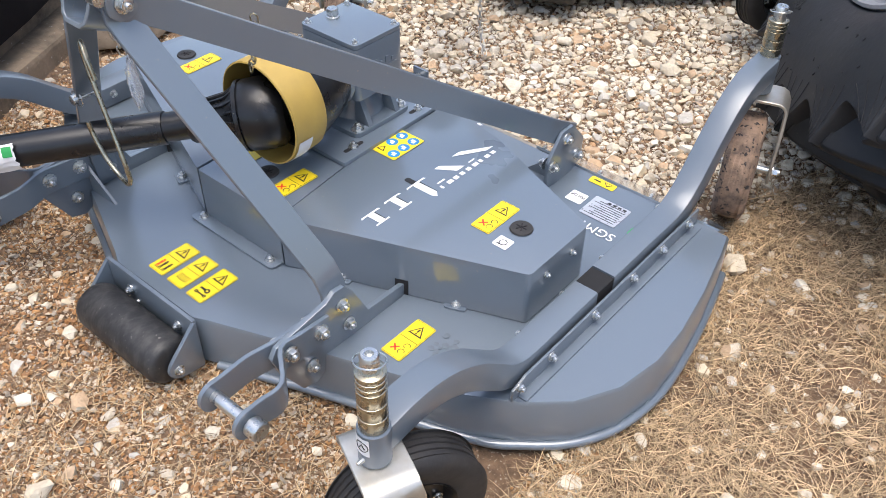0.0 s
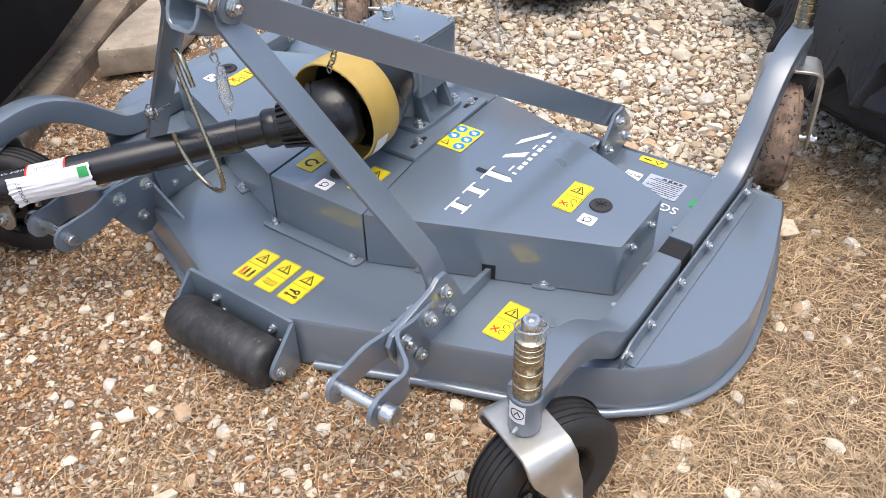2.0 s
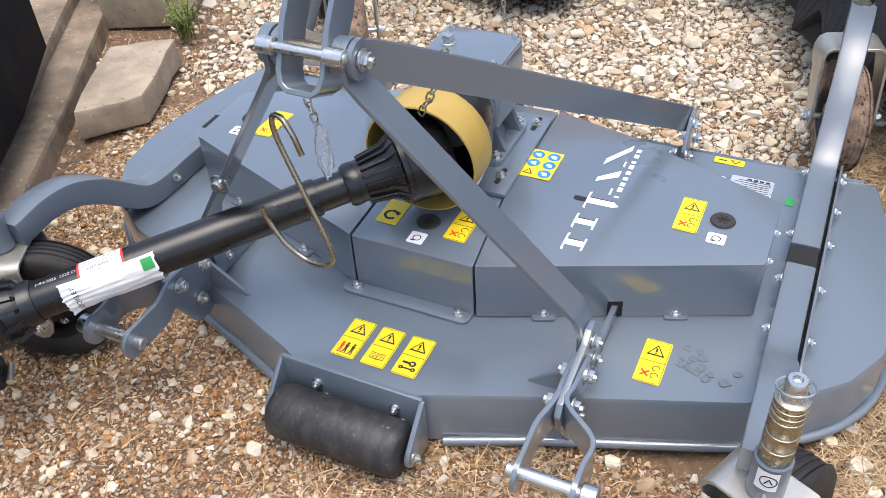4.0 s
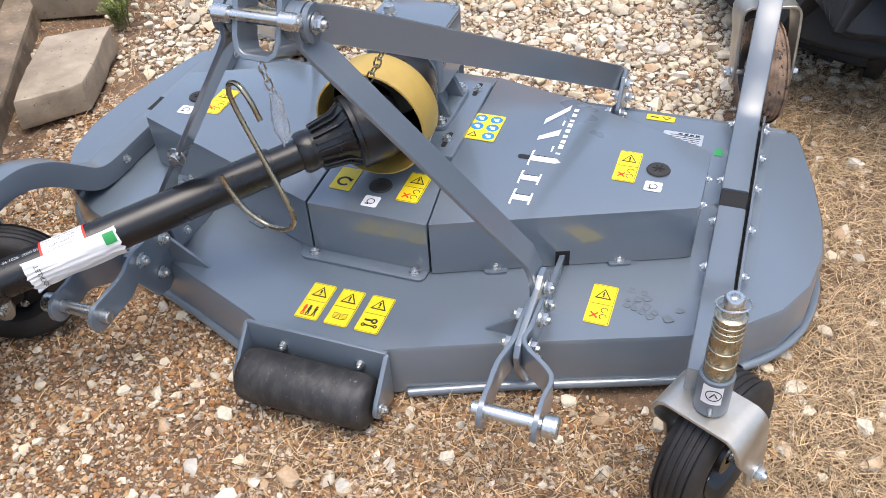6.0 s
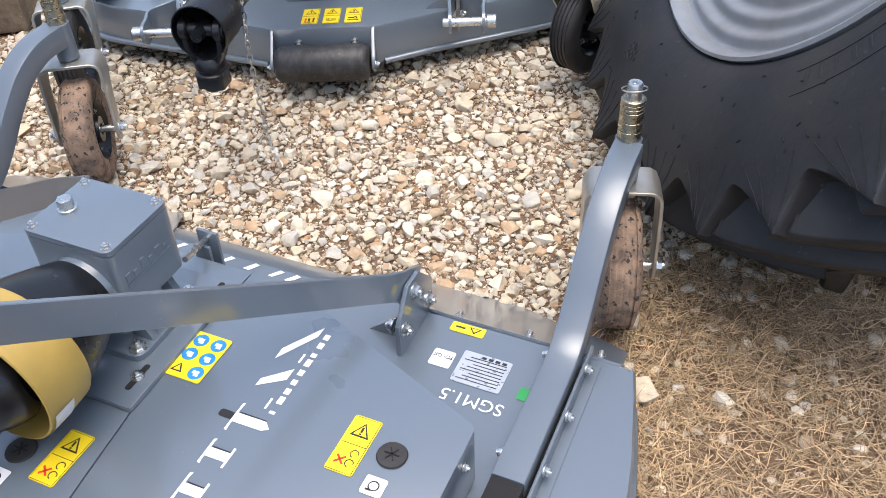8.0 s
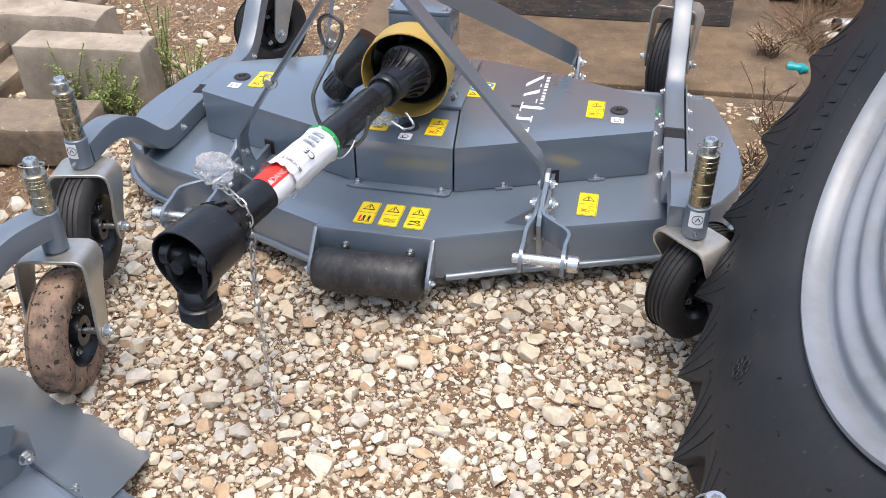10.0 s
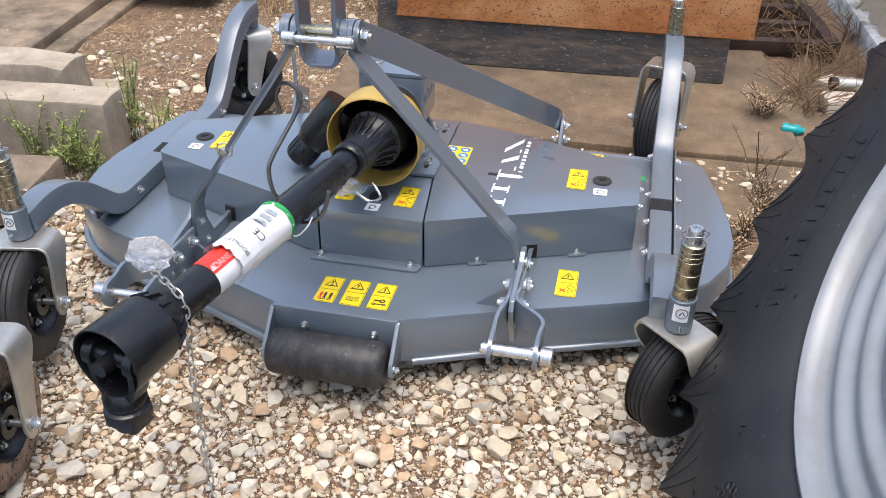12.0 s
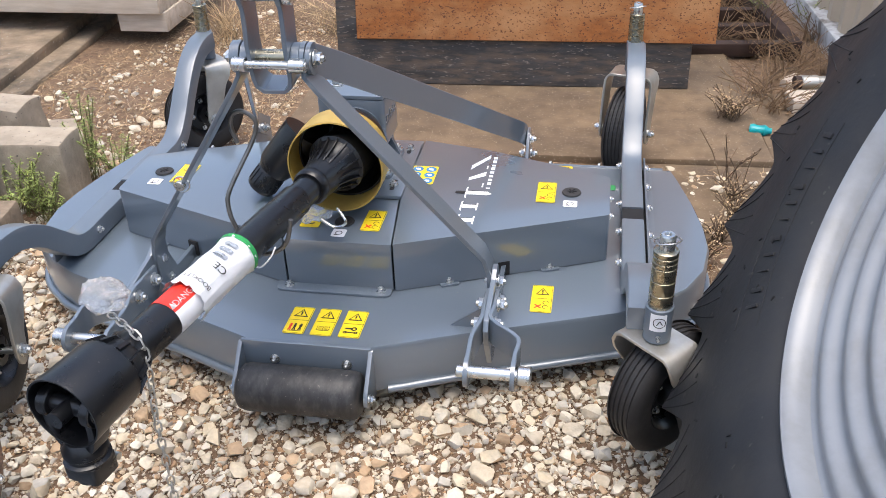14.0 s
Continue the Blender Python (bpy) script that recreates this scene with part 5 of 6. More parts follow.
# ---- rusty ladder frame, corrugated sheet, far clutter ----
def ladder():
    root = thing("rusty_ladder", "dark rusty steel ladder lying in weeds", "ladder", Matrix.Translation((0.0, 3.66, 0.02)) @ Matrix.Rotation(radians(31), 4, "Z"))
    for x in (-0.45, -0.03):
        part("rail", box(x, x + 0.05, -0.02, 2.0, 0.0, 0.085, 0.003), DARK_RUST, root)
    for k in range(7):
        part("rung", box(-0.42, -0.02, 0.01 + k * 0.22, 0.06 + k * 0.22, 0.02, 0.070, 0.003), DARK_RUST, root)


ladder()


def corrugated():
    b = bmesh.new()
    prof = []
    for k in range(60):
        prof.append((k * 0.04, 0.018 * (1 if (k // 2) % 2 else -1)))
    lo = [b.verts.new((x, y, 0)) for x, y in prof]
    hi = [b.verts.new((x, y, 1.6)) for x, y in prof]
    lo2 = [b.verts.new((x, y + 0.003, 0)) for x, y in prof]
    hi2 = [b.verts.new((x, y + 0.003, 1.6)) for x, y in prof]
    for i in range(59):
        b.faces.new((lo[i], lo[i + 1], hi[i + 1], hi[i]))
        b.faces.new((lo2[i + 1], lo2[i], hi2[i], hi2[i + 1]))
        b.faces.new((lo[i], lo2[i], lo2[i + 1], lo[i + 1]))
    single("corrugated_sheet", b, SHEET, "tan corrugated metal sheet wall", "wall", Matrix.Translation((0.330, 3.40, 0.12)) @ Matrix.Rotation(radians(116.4), 4, "Z"), "", "structure", 0)
    slab_box(-0.5, 1.6, -0.10, 0.0, -0.1, 0.13, 0.01, LIMEWASH, "plinth", "stained whitewashed plinth below the sheet", "plinth", Matrix.Translation((0.138, 3.666, 0)) @ Matrix.Rotation(radians(116.4), 4, "Z"), 0.006, 4, "structure")


corrugated()

# red implement and blade behind the tyre
red = thing("red_implement", "red painted steel implement frame beside the tyre", "implement", Matrix.Translation((1.385, 0.90, 0)) @ Matrix.Rotation(radians(-12), 4, "Z"))
part("beam", box(-0.10, 0.9, -0.03, 0.20, 0.02, 0.10, 0.004), REDPAINT, red)
part("side_plate", box(-0.12, -0.10, -0.06, 0.30, 0.0, 0.16, 0.003), REDPAINT, red)
part("upper_beam", box(-0.10, 0.9, 0.02, 0.10, 0.105, 0.16, 0.004), REDPAINT, red)
single("scrap_steel", prism(round_poly([(-0.16, -0.03), (0.12, -0.034), (0.16, 0.0), (0.12, 0.034), (-0.16, 0.03)], 0.01, 3), 0.0, 0.010, "z", 0.002), DARK_RUST, "dark rusty strip of scrap steel on the soil", "scrap",
       Matrix.Translation((1.195, 0.815, 0.012)) @ Matrix.Rotation(radians(-62), 4, "Z") @ Matrix.Rotation(radians(5), 4, "Y"))
single("crushed_bottle", lathe([(0, 0), (0.022, 0.003), (0.026, 0.03), (0.020, 0.07), (0.026, 0.11), (0.014, 0.145), (0.012, 0.165), (0, 0.166)], 14, Matrix.Rotation(radians(90), 4, "Y") @ Matrix.Diagonal((0.7, 0.8, 0.42, 1))), TEAL, "crushed teal plastic bottle in dry weeds", "litter",
       Matrix.Translation((0.065, 2.885, 0.052)) @ Matrix.Rotation(radians(15), 4, "Z"))


# ---- weeds ----
def weed(x, y, z, n, h, spread, leafy, name, label, seed, stem=STEM, leaf=LEAF):
    r = random.Random(seed)
    root = thing(name, label, "weed", Matrix.Translation((x, y, z)))
    sb, leaves = bmesh.new(), bmesh.new()
    for _ in range(n):
        a = r.uniform(0, 6.28)
        H = h * r.uniform(0.55, 1.1)
        tip = Vector((math.cos(a) * spread * r.uniform(0.2, 1), math.sin(a) * spread * r.uniform(0.2, 1), H))
        base = Vector((r.uniform(-1, 1), r.uniform(-1, 1), 0)) * spread * 0.3
        mid = base.lerp(tip, 0.5) + Vector((0, 0, H * 0.12))
        path = [base, base.lerp(mid, 0.6), mid, mid.lerp(tip, 0.6), tip]
        sweep(path, ring(0.0013, 4), sb)
        for _ in range(leafy):
            t = r.uniform(0.2, 1.0)
            p = base.lerp(mid, t * 2) if t < 0.5 else mid.lerp(tip, t * 2 - 1)
            d = Vector((r.gauss(0, 1), r.gauss(0, 1), r.uniform(-0.1, 0.9))).normalized()
            L, wd = r.uniform(0.006, 0.015), r.uniform(0.0014, 0.0030)
            s = d.cross(Vector((0, 0, 1))).normalized() * wd
            vs = [leaves.verts.new(p), leaves.verts.new(p + d * L * 0.5 + s), leaves.verts.new(p + d * L + Vector((0, 0, -0.002))), leaves.verts.new(p + d * L * 0.5 - s)]
            leaves.faces.new(vs)
    tagged(part("stem_cluster", sb, stem, root, "", None, 0), kind="stuff")
    tagged(part("foliage", leaves, leaf, root, "", None, 0), kind="stuff")


weed(-1.545, 1.385, 0.0, 24, 0.19, 0.14, 75, "green_weed", "bushy pale green weed growing by a block", 1)
weed(-1.46, 1.40, 0.0, 26, 0.15, 0.10, 55, "green_weed", "bushy pale green weed growing by a block", 2)
weed(-1.62, 1.34, 0.0, 14, 0.22, 0.10, 45, "green_weed", "bushy pale green weed growing by a block", 3)
weed(-1.535, 1.62, 0.0, 11, 0.27, 0.07, 110, "green_weed", "tall leafy green weed behind a concrete block", 15)
weed(-1.42, 1.62, 0.0, 16, 0.18, 0.10, 50, "green_weed", "bushy pale green weed growing by a block", 5)
weed(-1.20, 0.62, 0.0, 34, 0.13, 0.07, 45, "green_weed", "small green weed between blocks and gravel", 4)
weed(-0.02, 2.95, 0.05, 46, 0.09, 0.11, 10, "dry_weed", "dry brown weed tuft on the pad's edge", 6, TWIG, STRAW)
weed(0.13, 2.50, 0.03, 9, 0.17, 0.12, 14, "dry_weed", "dark dry weed with seed heads by the pad", 7, TWIG, TWIG)
for n, (x, y) in enumerate(((0.0, 3.22), (0.08, 3.10), (0.02, 3.42), (-0.12, 3.62), (0.05, 3.58), (0.18, 3.52), (-0.30, 3.72), (-0.20, 3.95), (0.02, 3.92), (-0.4, 4.1))):
    weed(x, y, 0.02, 46, 0.12, 0.17, 3, "dry_weed", "dry brown weed tuft on the pad's edge", 20 + n, DRYSTEM, DRYSTEM)
weed(-0.24, 4.00, 0.10, 8, 0.10, 0.10, 14, "green_weed", "small green weed between blocks and gravel", 11)
weed(-0.05, 4.02, 0.08, 6, 0.09, 0.08, 14, "green_weed", "small green weed between blocks and gravel", 12)
weed(-2.10, 2.75, 0.02, 60, 0.20, 0.22, 5, "dry_weed", "dry straw-coloured grass tuft by the kerb", 13, STRAW, STRAW)
weed(-1.75, 3.1, 0.02, 60, 0.16, 0.30, 5, "dry_weed", "dry straw-coloured grass tuft by the kerb", 14, STRAW, STRAW)
for n, (x, y) in enumerate(((0.185, 2.08), (0.195, 2.20), (0.20, 2.32), (0.165, 2.42))):
    weed(x, y, 0.03, 30, 0.07, 0.07, 5, "dry_weed", "dark dry weed with seed heads by the pad", 40 + n, TWIG, STRAW)


# ---- drive shafts ----
def drive_shaft(base, start, end, label, seed, bagged):
    J, E = Vector(start), Vector(end)
    m, L = along(J, E)
    root = thing("drive_shaft", label, "drive shaft", base @ m, "drive shafts")
    if bagged:
        part("inner_boot", lathe([(0, -0.060), (0.056, -0.060), (0.060, -0.040), (0.061, 0.012), (0.058, 0.022), (0.046, 0.040), (0.040, 0.060), (0.037, 0.120), (0, 0.120)], 36), BLACK, root, "black plastic joint boot")
        rib = [(0.034, 0.020), (0.0640, 0.018), (0.0535, 0.040), (0.047, 0.060), (0.040, 0.085), (0.034, 0.085)]
    else:
        part("inner_boot", lathe([(0, -0.045), (0.050, -0.045), (0.066, -0.030), (0.070, -0.005), (0.068, 0.030), (0.058, 0.050), (0.046, 0.062), (0.040, 0.090), (0.036, 0.120), (0, 0.120)], 36), BLACK, root, "black plastic joint boot")
        rib = [(0.036, 0.046), (0.062, 0.046), (0.050, 0.066), (0.043, 0.110), (0.034, 0.112)]
    for j in range(18):
        part("boot_rib", prism(rib, -0.0020, 0.0020, "y", 0.0006, None, Matrix.Rotation(j / 18 * 6.2832, 4, "Z")), BLACK, root)
    part("boot_ring", lathe([(0.055, 0.020), (0.0635, 0.016), (0.0635, 0.022), (0.056, 0.026)] if bagged else [(0.060, 0.040), (0.069, 0.036), (0.0675, 0.044), (0.058, 0.048)], 36, None, None, True), BLACK, root)
    part("collar", lathe([(0, 0.118), (0.037, 0.118), (0.038, 0.124), (0.038, 0.136), (0.034, 0.142), (0, 0.142)], 28), BLACK, root)
    part("inner_tube", rod((0, 0, 0.140), (0, 0, 0.62 * L), 0.0285, 28), BLACK, root, "glossy black plastic shaft tube")
    part("outer_tube", lathe([(0, 0.19), (0.0315, 0.19), (0.0325, 0.193), (0.0325, L - 0.12), (0, L - 0.12)], 28), BLACK, root, "glossy black plastic shaft tube")
    o = L - 0.134
    part("outer_collar", lathe([(0, o), (0.035, o), (0.038, o + 0.006), (0.038, o + 0.024), (0.040, o + 0.03), (0, o + 0.03)], 28), BLACK, root)
    bell = part("bell", lathe([(0.036, o + 0.018), (0.043, o + 0.030), (0.047, o + 0.048), (0.055, o + 0.054), (0.0575, o + 0.066), (0.0580, L - 0.02), (0.0595, L + 0.014), (0.0590, L + 0.018), (0.0565, L + 0.018), (0.0552, L - 0.02), (0.054, o + 0.070), (0.045, o + 0.058), (0.030, o + 0.020)], 44, None, None, True), BLACK, root, "flared black plastic safety bell")
    for k in range(12):
        a = k / 12 * 6.2832
        part("bell_rib", prism([(0.036, o + 0.020), (0.047, o + 0.026), (0.057, o + 0.052), (0.045, o + 0.054)], -0.003, 0.003, "y", 0, None, Matrix.Rotation(a, 4, "Z")), BLACK, bell)
    # joint: cross, two yokes and the clamp hub hanging down
    inv = m.to_3x3().inverted()
    down = (inv @ Vector((0, 0, -1)))
    down = (down - Vector((0, 0, down.z * 0.4))).normalized()
    side = Vector((0, 0, 1)).cross(down).normalized()
    c = Vector((0, 0, L - 0.002))
    hub = part("cross", rod(c - side * 0.038, c + side * 0.038, 0.013, 16, w=0.002, bm=rod(c - Vector((0, 0, 0.034)), c + Vector((0, 0, 0.034)), 0.013, 16)), BLACK, root, "greased universal-joint cross")
    for q in (-1, 1):
        path = smooth_path([c + down * 0.074 + side * q * 0.012, c + down * 0.062 + side * q * 0.026, c + down * 0.040 + side * q * 0.035, c + down * 0.018 + side * q * 0.037, c + side * q * 0.037], 4)
        part("yoke_arm", sweep(path, rect(0.034, 0.013, 0.004), None, False, tuple(side * q)), BLACK, root, "", None, 50)
        part("yoke_ear", rod(c + side * q * 0.029, c + side * q * 0.046, 0.0225, 28, w=0.002), BLACK, root)
        part("bearing_cap", lathe([(0.0, 0.0), (0.010, 0.0), (0.011, 0.002), (0.0145, 0.002), (0.0155, 0.0), (0.0155, -0.004), (0.0, -0.004)], 20, Matrix.Translation(c + side * q * 0.0465) @ (side * q).to_track_quat("Z", "Y").to_matrix().to_4x4()), RUBBER, root)
    hubm = Matrix.Translation(c + down * 0.080) @ down.to_track_quat("Z", "Y").to_matrix().to_4x4()
    part("yoke_body", lathe([(0.0, -0.022), (0.024, -0.022), (0.032, -0.012), (0.033, 0.0), (0.029, 0.004), (0.029, 0.010), (0.034, 0.013), (0.034, 0.018), (0, 0.018)], 24, hubm), BLACK, root)
    part("clamp_hub", prism(round_poly([(-0.030, -0.025), (0.030, -0.025), (0.030, 0.025), (-0.030, 0.025)], 0.010, 5), 0.016, 0.046, "z", 0.004, None, hubm), BLACK, root, "square clamp hub of the yoke")
    part("hub_ring", lathe([(0, 0.044), (0.024, 0.044), (0.024, 0.051), (0.019, 0.052), (0.017, 0.046), (0, 0.046)], 20, hubm), BLACK, root)
    part("clamp_spring", rod(Vector((-0.022, -0.033, 0.040)), Vector((0.022, -0.033, 0.040)), 0.006, 10, bm=None), GALV, root, "", hubm)
    # wrapped labels
    wrap = 0.0331

    def band(name, z0, z1, a0, a1, mat, lab="", r=wrap):
        b = bmesh.new()
        n = 20
        lo = [b.verts.new((r * math.cos(a0 + (a1 - a0) * k / n), r * math.sin(a0 + (a1 - a0) * k / n), z0)) for k in range(n + 1)]
        hi = [b.verts.new((r * math.cos(a0 + (a1 - a0) * k / n), r * math.sin(a0 + (a1 - a0) * k / n), z1)) for k in range(n + 1)]
        for k in range(n):
            b.faces.new((lo[k], lo[k + 1], hi[k + 1], hi[k]))
        return part(name, b, mat, root, lab)

    return root, m, L, band, wrap, down, side


root1, m1, L1, band1, w1, dn1, sd1 = drive_shaft(Matrix.Identity(4), (0.0, -0.165, 0.352), (-0.575, -0.715, 0.232), "black plastic-sleeved drive shaft running down across the mower", 1, False)
root2, m2, L2, band2, w2, dn2, sd2 = drive_shaft(M2M, (0.006, -0.150, 0.362), (-0.160, -0.956, 0.362), "black plastic-sleeved drive shaft with red and white labels", 2, True)


def facing(m, base, eye):
    """The angle round the shaft at which it faces a place."""
    d = (base @ m).to_3x3().inverted() @ (Vector(eye) - (base @ m).translation)
    return math.atan2(d.y, d.x)


f1 = facing(m1, Matrix.Identity(4), (0.4, -1.6, 1.6))
band1("label", L1 - 0.285, L1 - 0.215, f1 - 0.6, f1 + 1.6, WHITE, "white printed danger label")
for z in (L1 - 0.2885, L1 - 0.2160):
    band1("red_stripe", z, z + 0.004, f1 - 0.6, f1 + 1.6, RED, "red stripe", 0.0334)
f2 = facing(m2, M2M, (0.6, -0.2, 1.6))
band2("label", L2 - 0.290, L2 - 0.212, f2 - 1.7, f2 - 0.35, WHITE, "white part of the danger label")
band2("label", L2 - 0.290, L2 - 0.212, f2 - 0.35, f2 + 1.8, RED, "red part of the danger label")


def wrap_words(root, words, z, angle, size, mat, r=0.0336, round_=False):
    """Words along the shaft or round it."""
    cu = bpy.data.curves.new("words", "FONT")
    cu.body, cu.size, cu.extrude, cu.align_x, cu.align_y = words, size, 0.0002, "CENTER", "CENTER"
    tmp = bpy.data.objects.new("words", cu)
    scene.collection.objects.link(tmp)
    me = bpy.data.meshes.new_from_object(tmp.evaluated_get(bpy.context.evaluated_depsgraph_get()))
    bpy.data.objects.remove(tmp)
    for v in me.vertices:
        a = angle + (v.co.x if round_ else v.co.y) / r
        v.co = (r * math.cos(a), r * math.sin(a), z + v.co.y if round_ else z - v.co.x)
    me.materials.clear()
    me.materials.append(mat)
    ob = new("words", me)
    ob.parent = root


wrap_words(root2, "DANGER", L2 - 0.254, f2 - 0.05, 0.0160, WHITE)
wrap_words(root2, "\u25b2", L2 - 0.2185, f2 - 0.05, 0.0150, WHITE)


def booklet(root, z0, z1, angle, r, label, seed, before=1.9, over=3.6):
    """A booklet in a clear bag, wrapped round the shaft."""
    b = bmesh.new()
    rg = random.Random(seed)
    n, k = 26, 9
    grid = []
    for i in range(k + 1):
        row = []
        for j in range(n + 1):
            a = angle - before + over * j / n
            rr = r + 0.0025 + 0.0028 * noise.noise(Vector((i * 0.7 + seed, j * 0.5, 0)))
            if i in (0, k):
                rr += 0.003
            rr += 0.011 * max(0.0, i / k - 0.6) / 0.4 * abs(noise.noise(Vector((j * 0.33 + seed, 3, 0))))
            row.append(b.verts.new((rr * math.cos(a), rr * math.sin(a), z0 + (z1 - z0) * i / k + 0.006 * noise.noise(Vector((j * 0.4, seed, i))))))
        grid.append(row)
    for i in range(k):
        for j in range(n):
            b.faces.new((grid[i][j], grid[i][j + 1], grid[i + 1][j + 1], grid[i + 1][j]))
    ob = part("booklet", b, WHITE, root, label)
    return ob


booklet(root1, L1 - 0.335, L1 - 0.180, f1, 0.0345, "white instruction booklet in a clear bag", 4, 1.75, 1.85)
booklet(root2, L2 - 0.420, L2 - 0.262, f2, 0.0345, "white instruction booklet in a clear bag", 7)
wrap_words(root2, "CE", L2 - 0.335, f2 - 0.25, 0.022, INK, 0.0412, True)
wrap_words(root2, "BOOKLET", L2 - 0.288, f2 + 0.05, 0.0125, INK, 0.0412, True)
wrap_words(root2, "WARNING", L2 - 0.358, f2 + 0.35, 0.006, INK, 0.0412, True)
band2("green_edge", L2 - 0.425, L2 - 0.414, f2 - 1.6, f2 + 1.6, GREEN, "dark green booklet edge", 0.0405)
for k in range(3):
    band2("print_block", L2 - 0.40 + 0.017 * k, L2 - 0.39 + 0.017 * k, f2 - 0.1, f2 + 0.5, SILVER, "", 0.0408)


# ---- hooks, chains, bags ----
def hook(base, pts, label, mat):
    single("shaft_hook", sweep(smooth_path(pts, 10), ring(0.0042, 10)), mat, label, "hook", base, "shaft hooks")


hook(Matrix.Identity(4), [(-0.030, -0.458, 0.535), (-0.042, -0.456, 0.566), (-0.062, -0.448, 0.583), (-0.083, -0.440, 0.573), (-0.080, -0.441, 0.540), (-0.045, -0.448, 0.455), (-0.012, -0.455, 0.378), (-0.013, -0.453, 0.345), (-0.035, -0.448, 0.325), (-0.072, -0.440, 0.320), (-0.105, -0.440, 0.343), (-0.128, -0.440, 0.380), (-0.136, -0.440, 0.404)], "bent plated wire hook hanging from the A-frame", YZINC)
hook(M2M, [(-0.106, -0.40, 0.510), (-0.113, -0.40, 0.540), (-0.108, -0.40, 0.563), (-0.090, -0.40, 0.572), (-0.070, -0.40, 0.562), (-0.065, -0.40, 0.545), (-0.075, -0.41, 0.514), (-0.112, -0.45, 0.440), (-0.116, -0.46, 0.408), (-0.106, -0.465, 0.370), (-0.078, -0.47, 0.326), (-0.040, -0.47, 0.322), (-0.012, -0.465, 0.345), (0.0, -0.46, 0.390)], "bent dull steel wire hook holding the drive shaft", STEEL)


def chain(base, pts, size, wire, mat, label):
    root = thing("chain", label, "chain", base, "chains")
    path = smooth_path(pts, 14)
    dist, last, k = 0.0, Vector(path[0]), 0
    want = 0.0
    for p in path[1:]:
        p = Vector(p)
        dist += (p - last).length
        if dist >= want:
            d = (p - last).normalized()
            q = d.to_track_quat("X", "Z").to_matrix().to_4x4()
            loop = [(size * 0.62 * math.cos(t) + (0.2 * size if math.cos(t) > 0 else -0.2 * size), size * 0.42 * math.sin(t), 0) for t in [j / 10 * 6.2832 for j in range(10)]]
            part("link", sweep(loop, ring(wire, 5), None, True), mat, root, "", Matrix.Translation(p) @ q @ Matrix.Rotation(radians(90 * (k % 2)), 4, "X"))
            k += 1
            want += size * 1.25
        last = p


chain(M2M, [(-0.170, -0.800, 0.405), (-0.140, -0.822, 0.408), (-0.108, -0.838, 0.392), (-0.098, -0.850, 0.350), (-0.100, -0.860, 0.26), (-0.095, -0.872, 0.15), (-0.088, -0.885, 0.05), (-0.060, -0.93, 0.0)], 0.013, 0.0016, GALV, "thin zinc safety chain hanging to the gravel")
chain(Matrix.Identity(4), [(-0.05, -0.405, 0.635), (-0.05, -0.400, 0.60), (-0.048, -0.395, 0.565), (-0.046, -0.390, 0.545)], 0.013, 0.0016, ZINC, "short zinc chain on the A-frame")
chain(Matrix.Identity(4), [(0.075, -0.215, 0.585), (0.072, -0.212, 0.565), (0.060, -0.208, 0.535), (0.035, -0.20, 0.49), (0.02, -0.195, 0.465)], 0.015, 0.0017, YZINC, "yellow-zinc chain holding the shaft guard")


def bag(m, sx, sy, sz, label, seed):
    b = bmesh.new()
    bmesh.ops.create_icosphere(b, subdivisions=4, radius=1)
    for v in b.verts:
        d = v.co.copy()
        f = 0.78 + 0.32 * noise.noise(d * 2.2 + Vector((seed, 0, 0))) + 0.20 * abs(noise.noise(d * 6 + Vector((0, seed, 0))))
        v.co = Vector((d.x * sx, d.y * sy, d.z * sz)) * f
    single("plastic_bag", b, CLEAR, label, "bag", m, "plastic bags", "", 60)


bag(M2M @ Matrix.Translation((-0.175, -0.80, 0.44)), 0.042, 0.036, 0.030, "crumpled clear plastic bag lying on the shaft", 3)
bag(Matrix.Translation((-0.046, -0.385, 0.490)), 0.014, 0.012, 0.055, "crumpled clear plastic bag hanging from a chain", 5)
bag(M2M @ Matrix.Translation((-0.055, -0.175, 0.245)), 0.042, 0.05, 0.014, "crumpled clear plastic bag with a pin on the cover", 8)
single("shaft_loop", sweep(smooth_path([(0.0, -0.30, 0.30), (0.03, -0.31, 0.29), (0.045, -0.28, 0.285), (0.02, -0.25, 0.30)], 8), ring(0.003, 8)), ZINC, "bent wire loop below the shaft", "hook", M2M)


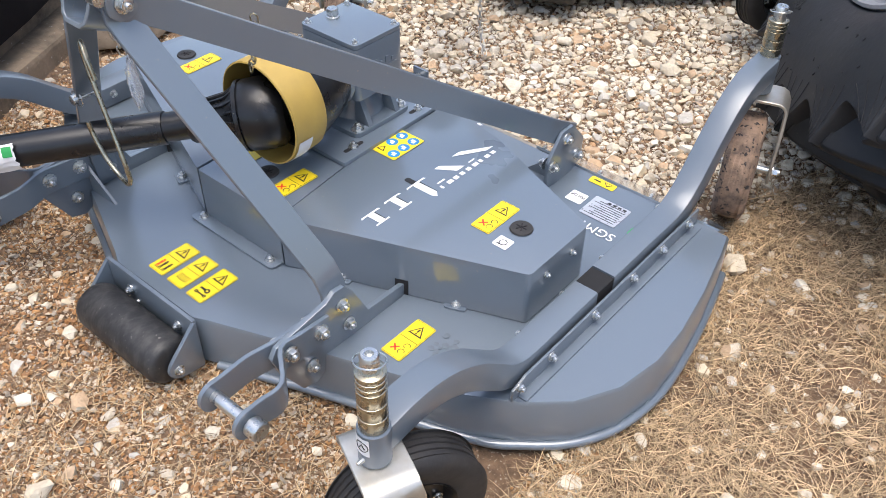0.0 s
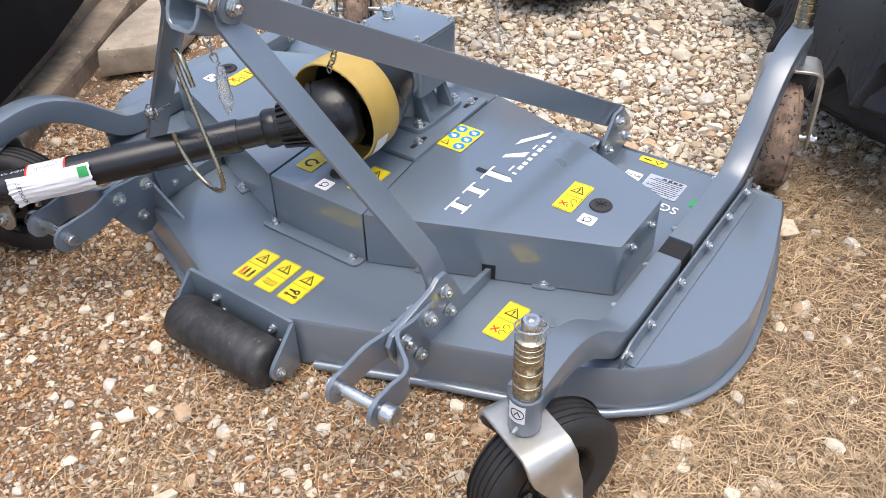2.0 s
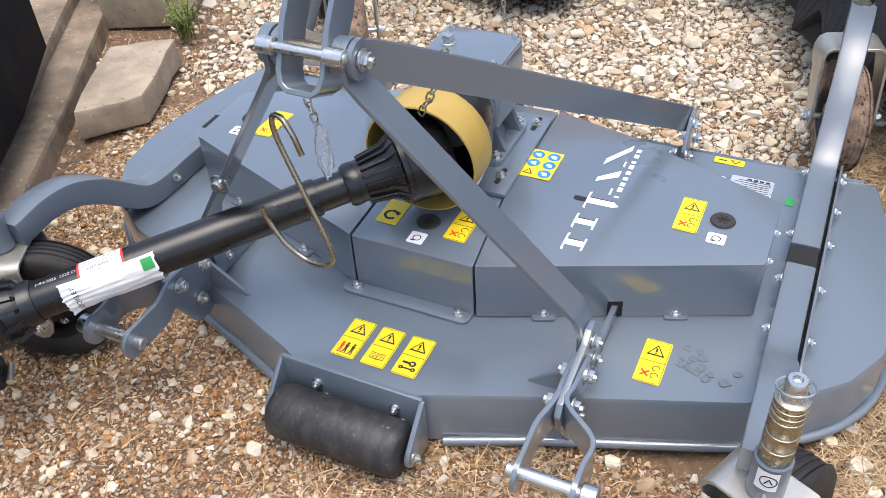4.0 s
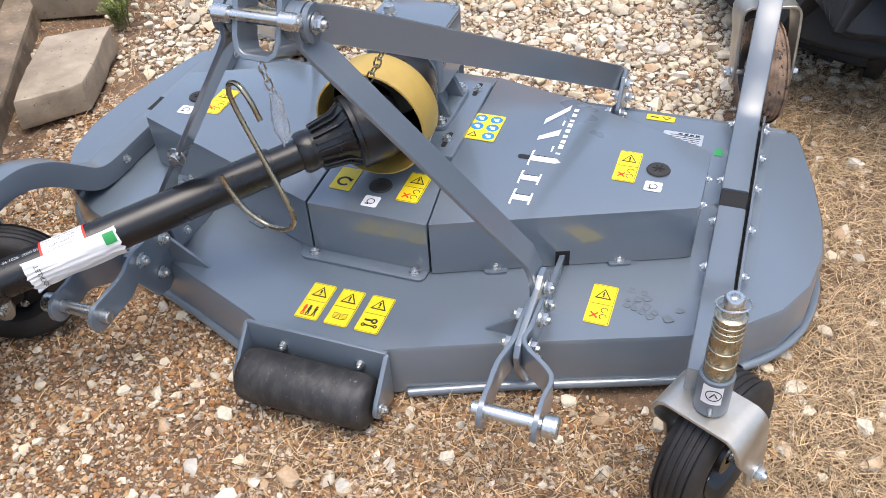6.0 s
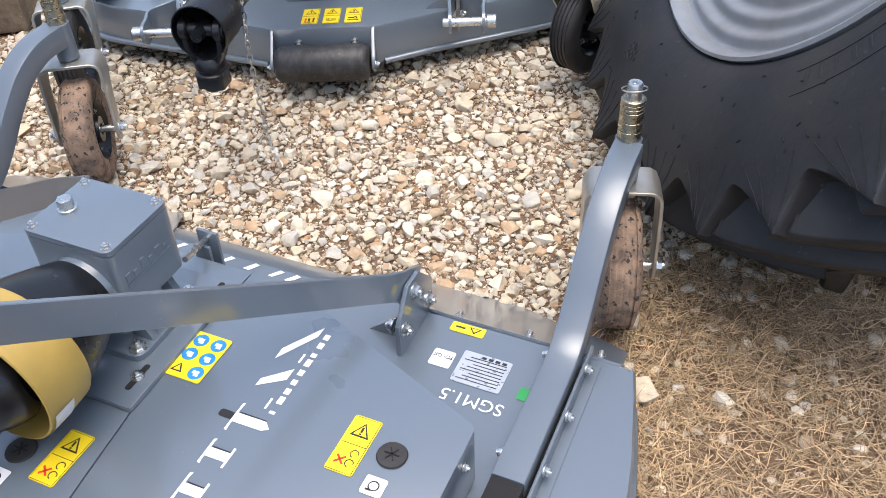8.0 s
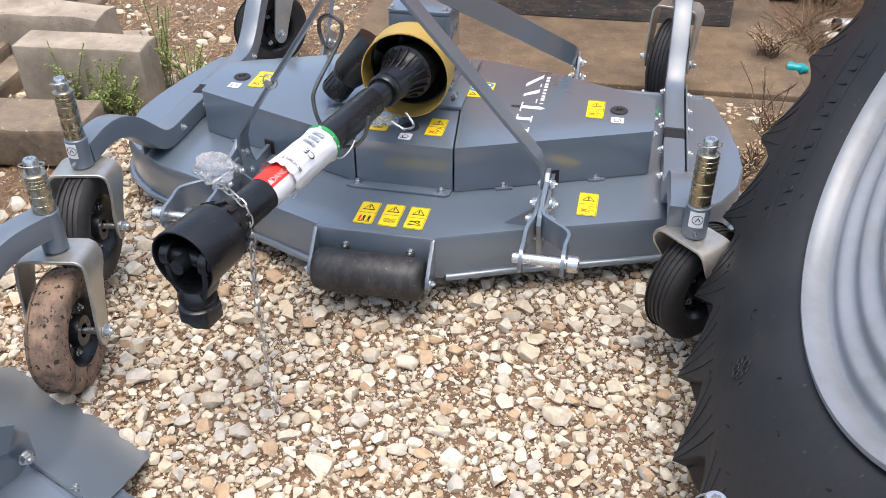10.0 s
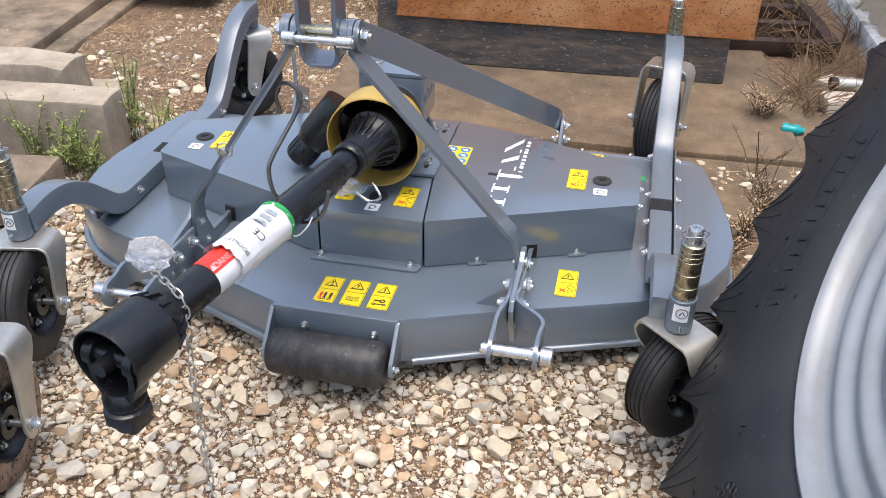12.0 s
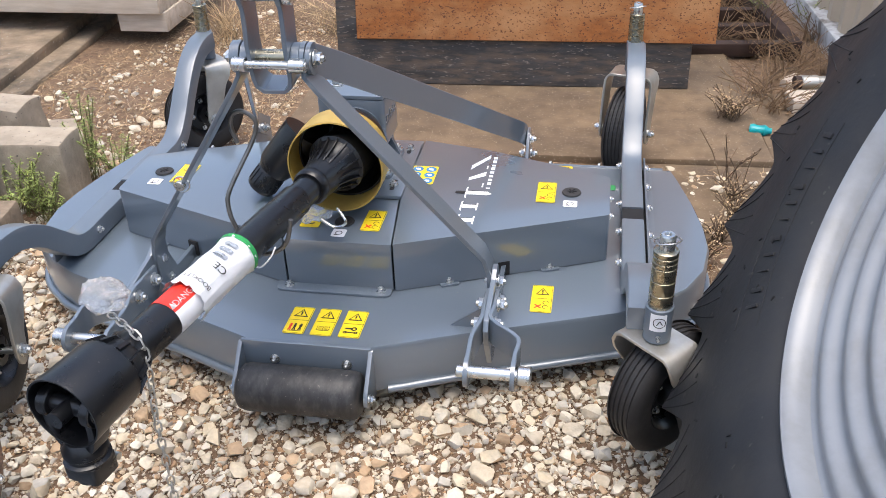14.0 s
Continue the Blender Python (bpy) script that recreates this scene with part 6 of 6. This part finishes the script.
def document_tube():
    """A black plastic tube for papers beside the guard, with a round printed end."""
    m, L = along((-0.206, -0.100, 0.258), (-0.100, -0.065, 0.385))
    root = thing("document_tube", "black plastic document tube with round green label", "container", M2M @ m)
    part("cap", lathe([(0, -0.004), (0.028, -0.004), (0.0320, 0.0), (0.0335, 0.010), (0.0335, 0.046), (0.0305, 0.052), (0, 0.052)], 32), BLACK, root, "ribbed black screw cap")
    for k in range(16):
        part("cap_rib", box(0.0320, 0.0350, -0.0018, 0.0018, 0.008, 0.044, 0.0006, None, Matrix.Rotation(k / 16 * 6.2832, 4, "Z")), BLACK, root)
    part("tube", lathe([(0, 0.050), (0.035, 0.050), (0.043, 0.070), (0.046, L), (0, L)], 32), BLACK, root)
    lab = part("label", lathe([(0, -0.0048), (0.0215, -0.0048), (0.0215, -0.0042), (0, -0.0042)], 32), INK, root, "round dark printed label")
    part("label_ring", lathe([(0.0175, -0.0052), (0.0195, -0.0052), (0.0195, -0.0046), (0.0175, -0.0046)], 32, None, None, True), GREEN, lab)
    part("pictogram", box(-0.008, 0.006, -0.007, 0.008, -0.0052, -0.0046), GREEN, lab)


document_tube()
# white tie below the booklet
single("cable_tie", sweep(smooth_path([(-0.075, -0.505, 0.325), (-0.050, -0.515, 0.318), (-0.030, -0.505, 0.335), (-0.022, -0.495, 0.352)], 8), ring(0.0016, 6)), WHITE, "thin white cable tie under the booklet", "tie", M2M)
# clear film of small parts taped to the A-frame bars
for base, p in ((Matrix.Identity(4), (-0.252, -0.375, 0.385)), (M2M, (-0.232, -0.382, 0.418))):
    pin = thing("linch_pin", "zinc linch pin clipped to the A-frame bar", "pin", base @ Matrix.Translation(p) @ Matrix.Rotation(radians(-35), 4, "Y"), "linch pins")
    part("shank", rod((0, -0.022, 0), (0, 0.022, 0), 0.0055, 12, w=0.001), ZINC, pin)
    part("snap_ring", sweep([(0.016 * math.cos(a), -0.018, 0.016 * math.sin(a)) for a in [k / 20 * 6.2832 for k in range(20)]], ring(0.0016, 6), None, True), ZINC, pin)
    part("head", rod((0, -0.030, 0), (0, -0.020, 0), 0.010, 14, w=0.001), ZINC, pin)


# white print on the shaft tube, the label on the guard's edge
wrap_words(root1, "P-S4-1026  2020 01", L1 - 0.178, f1 + 0.62, 0.0085, WHITE, 0.0332)
for words, up, size in (("ROTATING DRIVELINE", 0.95, 0.0060), ("CONTACT CAN CAUSE DEATH", 0.72, 0.0046), ("KEEP AWAY!", 0.47, 0.0075), ("DO NOT OPERATE WITHOUT", 0.24, 0.0040)):
    wrap_words(root1, words, L1 - 0.250, f1 + up, size, INK, 0.0337)
wrap_words(root1, "BOOKLET", L1 - 0.200, f1 - 0.75, 0.0110, INK, 0.0412, True)
band1("booklet_corner", L1 - 0.331, L1 - 0.312, f1 - 0.55, f1 - 0.05, GREEN, "dark green booklet corner", 0.0405)
b = bmesh.new()
arc = [radians(a) for a in range(-62, -11, 6)]
for y in (-0.138, -0.172):
    for a in arc:
        b.verts.new((0.1052 * math.cos(a), y, 0.355 + 0.1052 * math.sin(a)))
b.verts.ensure_lookup_table()
n = len(arc)
for i in range(n - 1):
    b.faces.new((b.verts[i], b.verts[i + 1], b.verts[n + i + 1], b.verts[n + i]))
part("guard_label", b, WHITE, M1, "white printed label on the guard's edge")


# dried mud splashes on the deck beside a caster
rg = random.Random(9)
for k in range(16):
    x, y, r = 0.512 + rg.gauss(0, 0.026), -0.236 + rg.gauss(0, 0.018), rg.uniform(0.004, 0.012)
    poly = [(r * rg.uniform(0.6, 1.1) * math.cos(a), r * rg.uniform(0.6, 1.1) * math.sin(a)) for a in [i / 9 * 6.2832 for i in range(9)]]
    part("mud_splash", prism(poly, 0, 0.0005), MUD, M1, "", Matrix.Translation((x, y, ZD + 0.0004 + 0.00008 * k)))
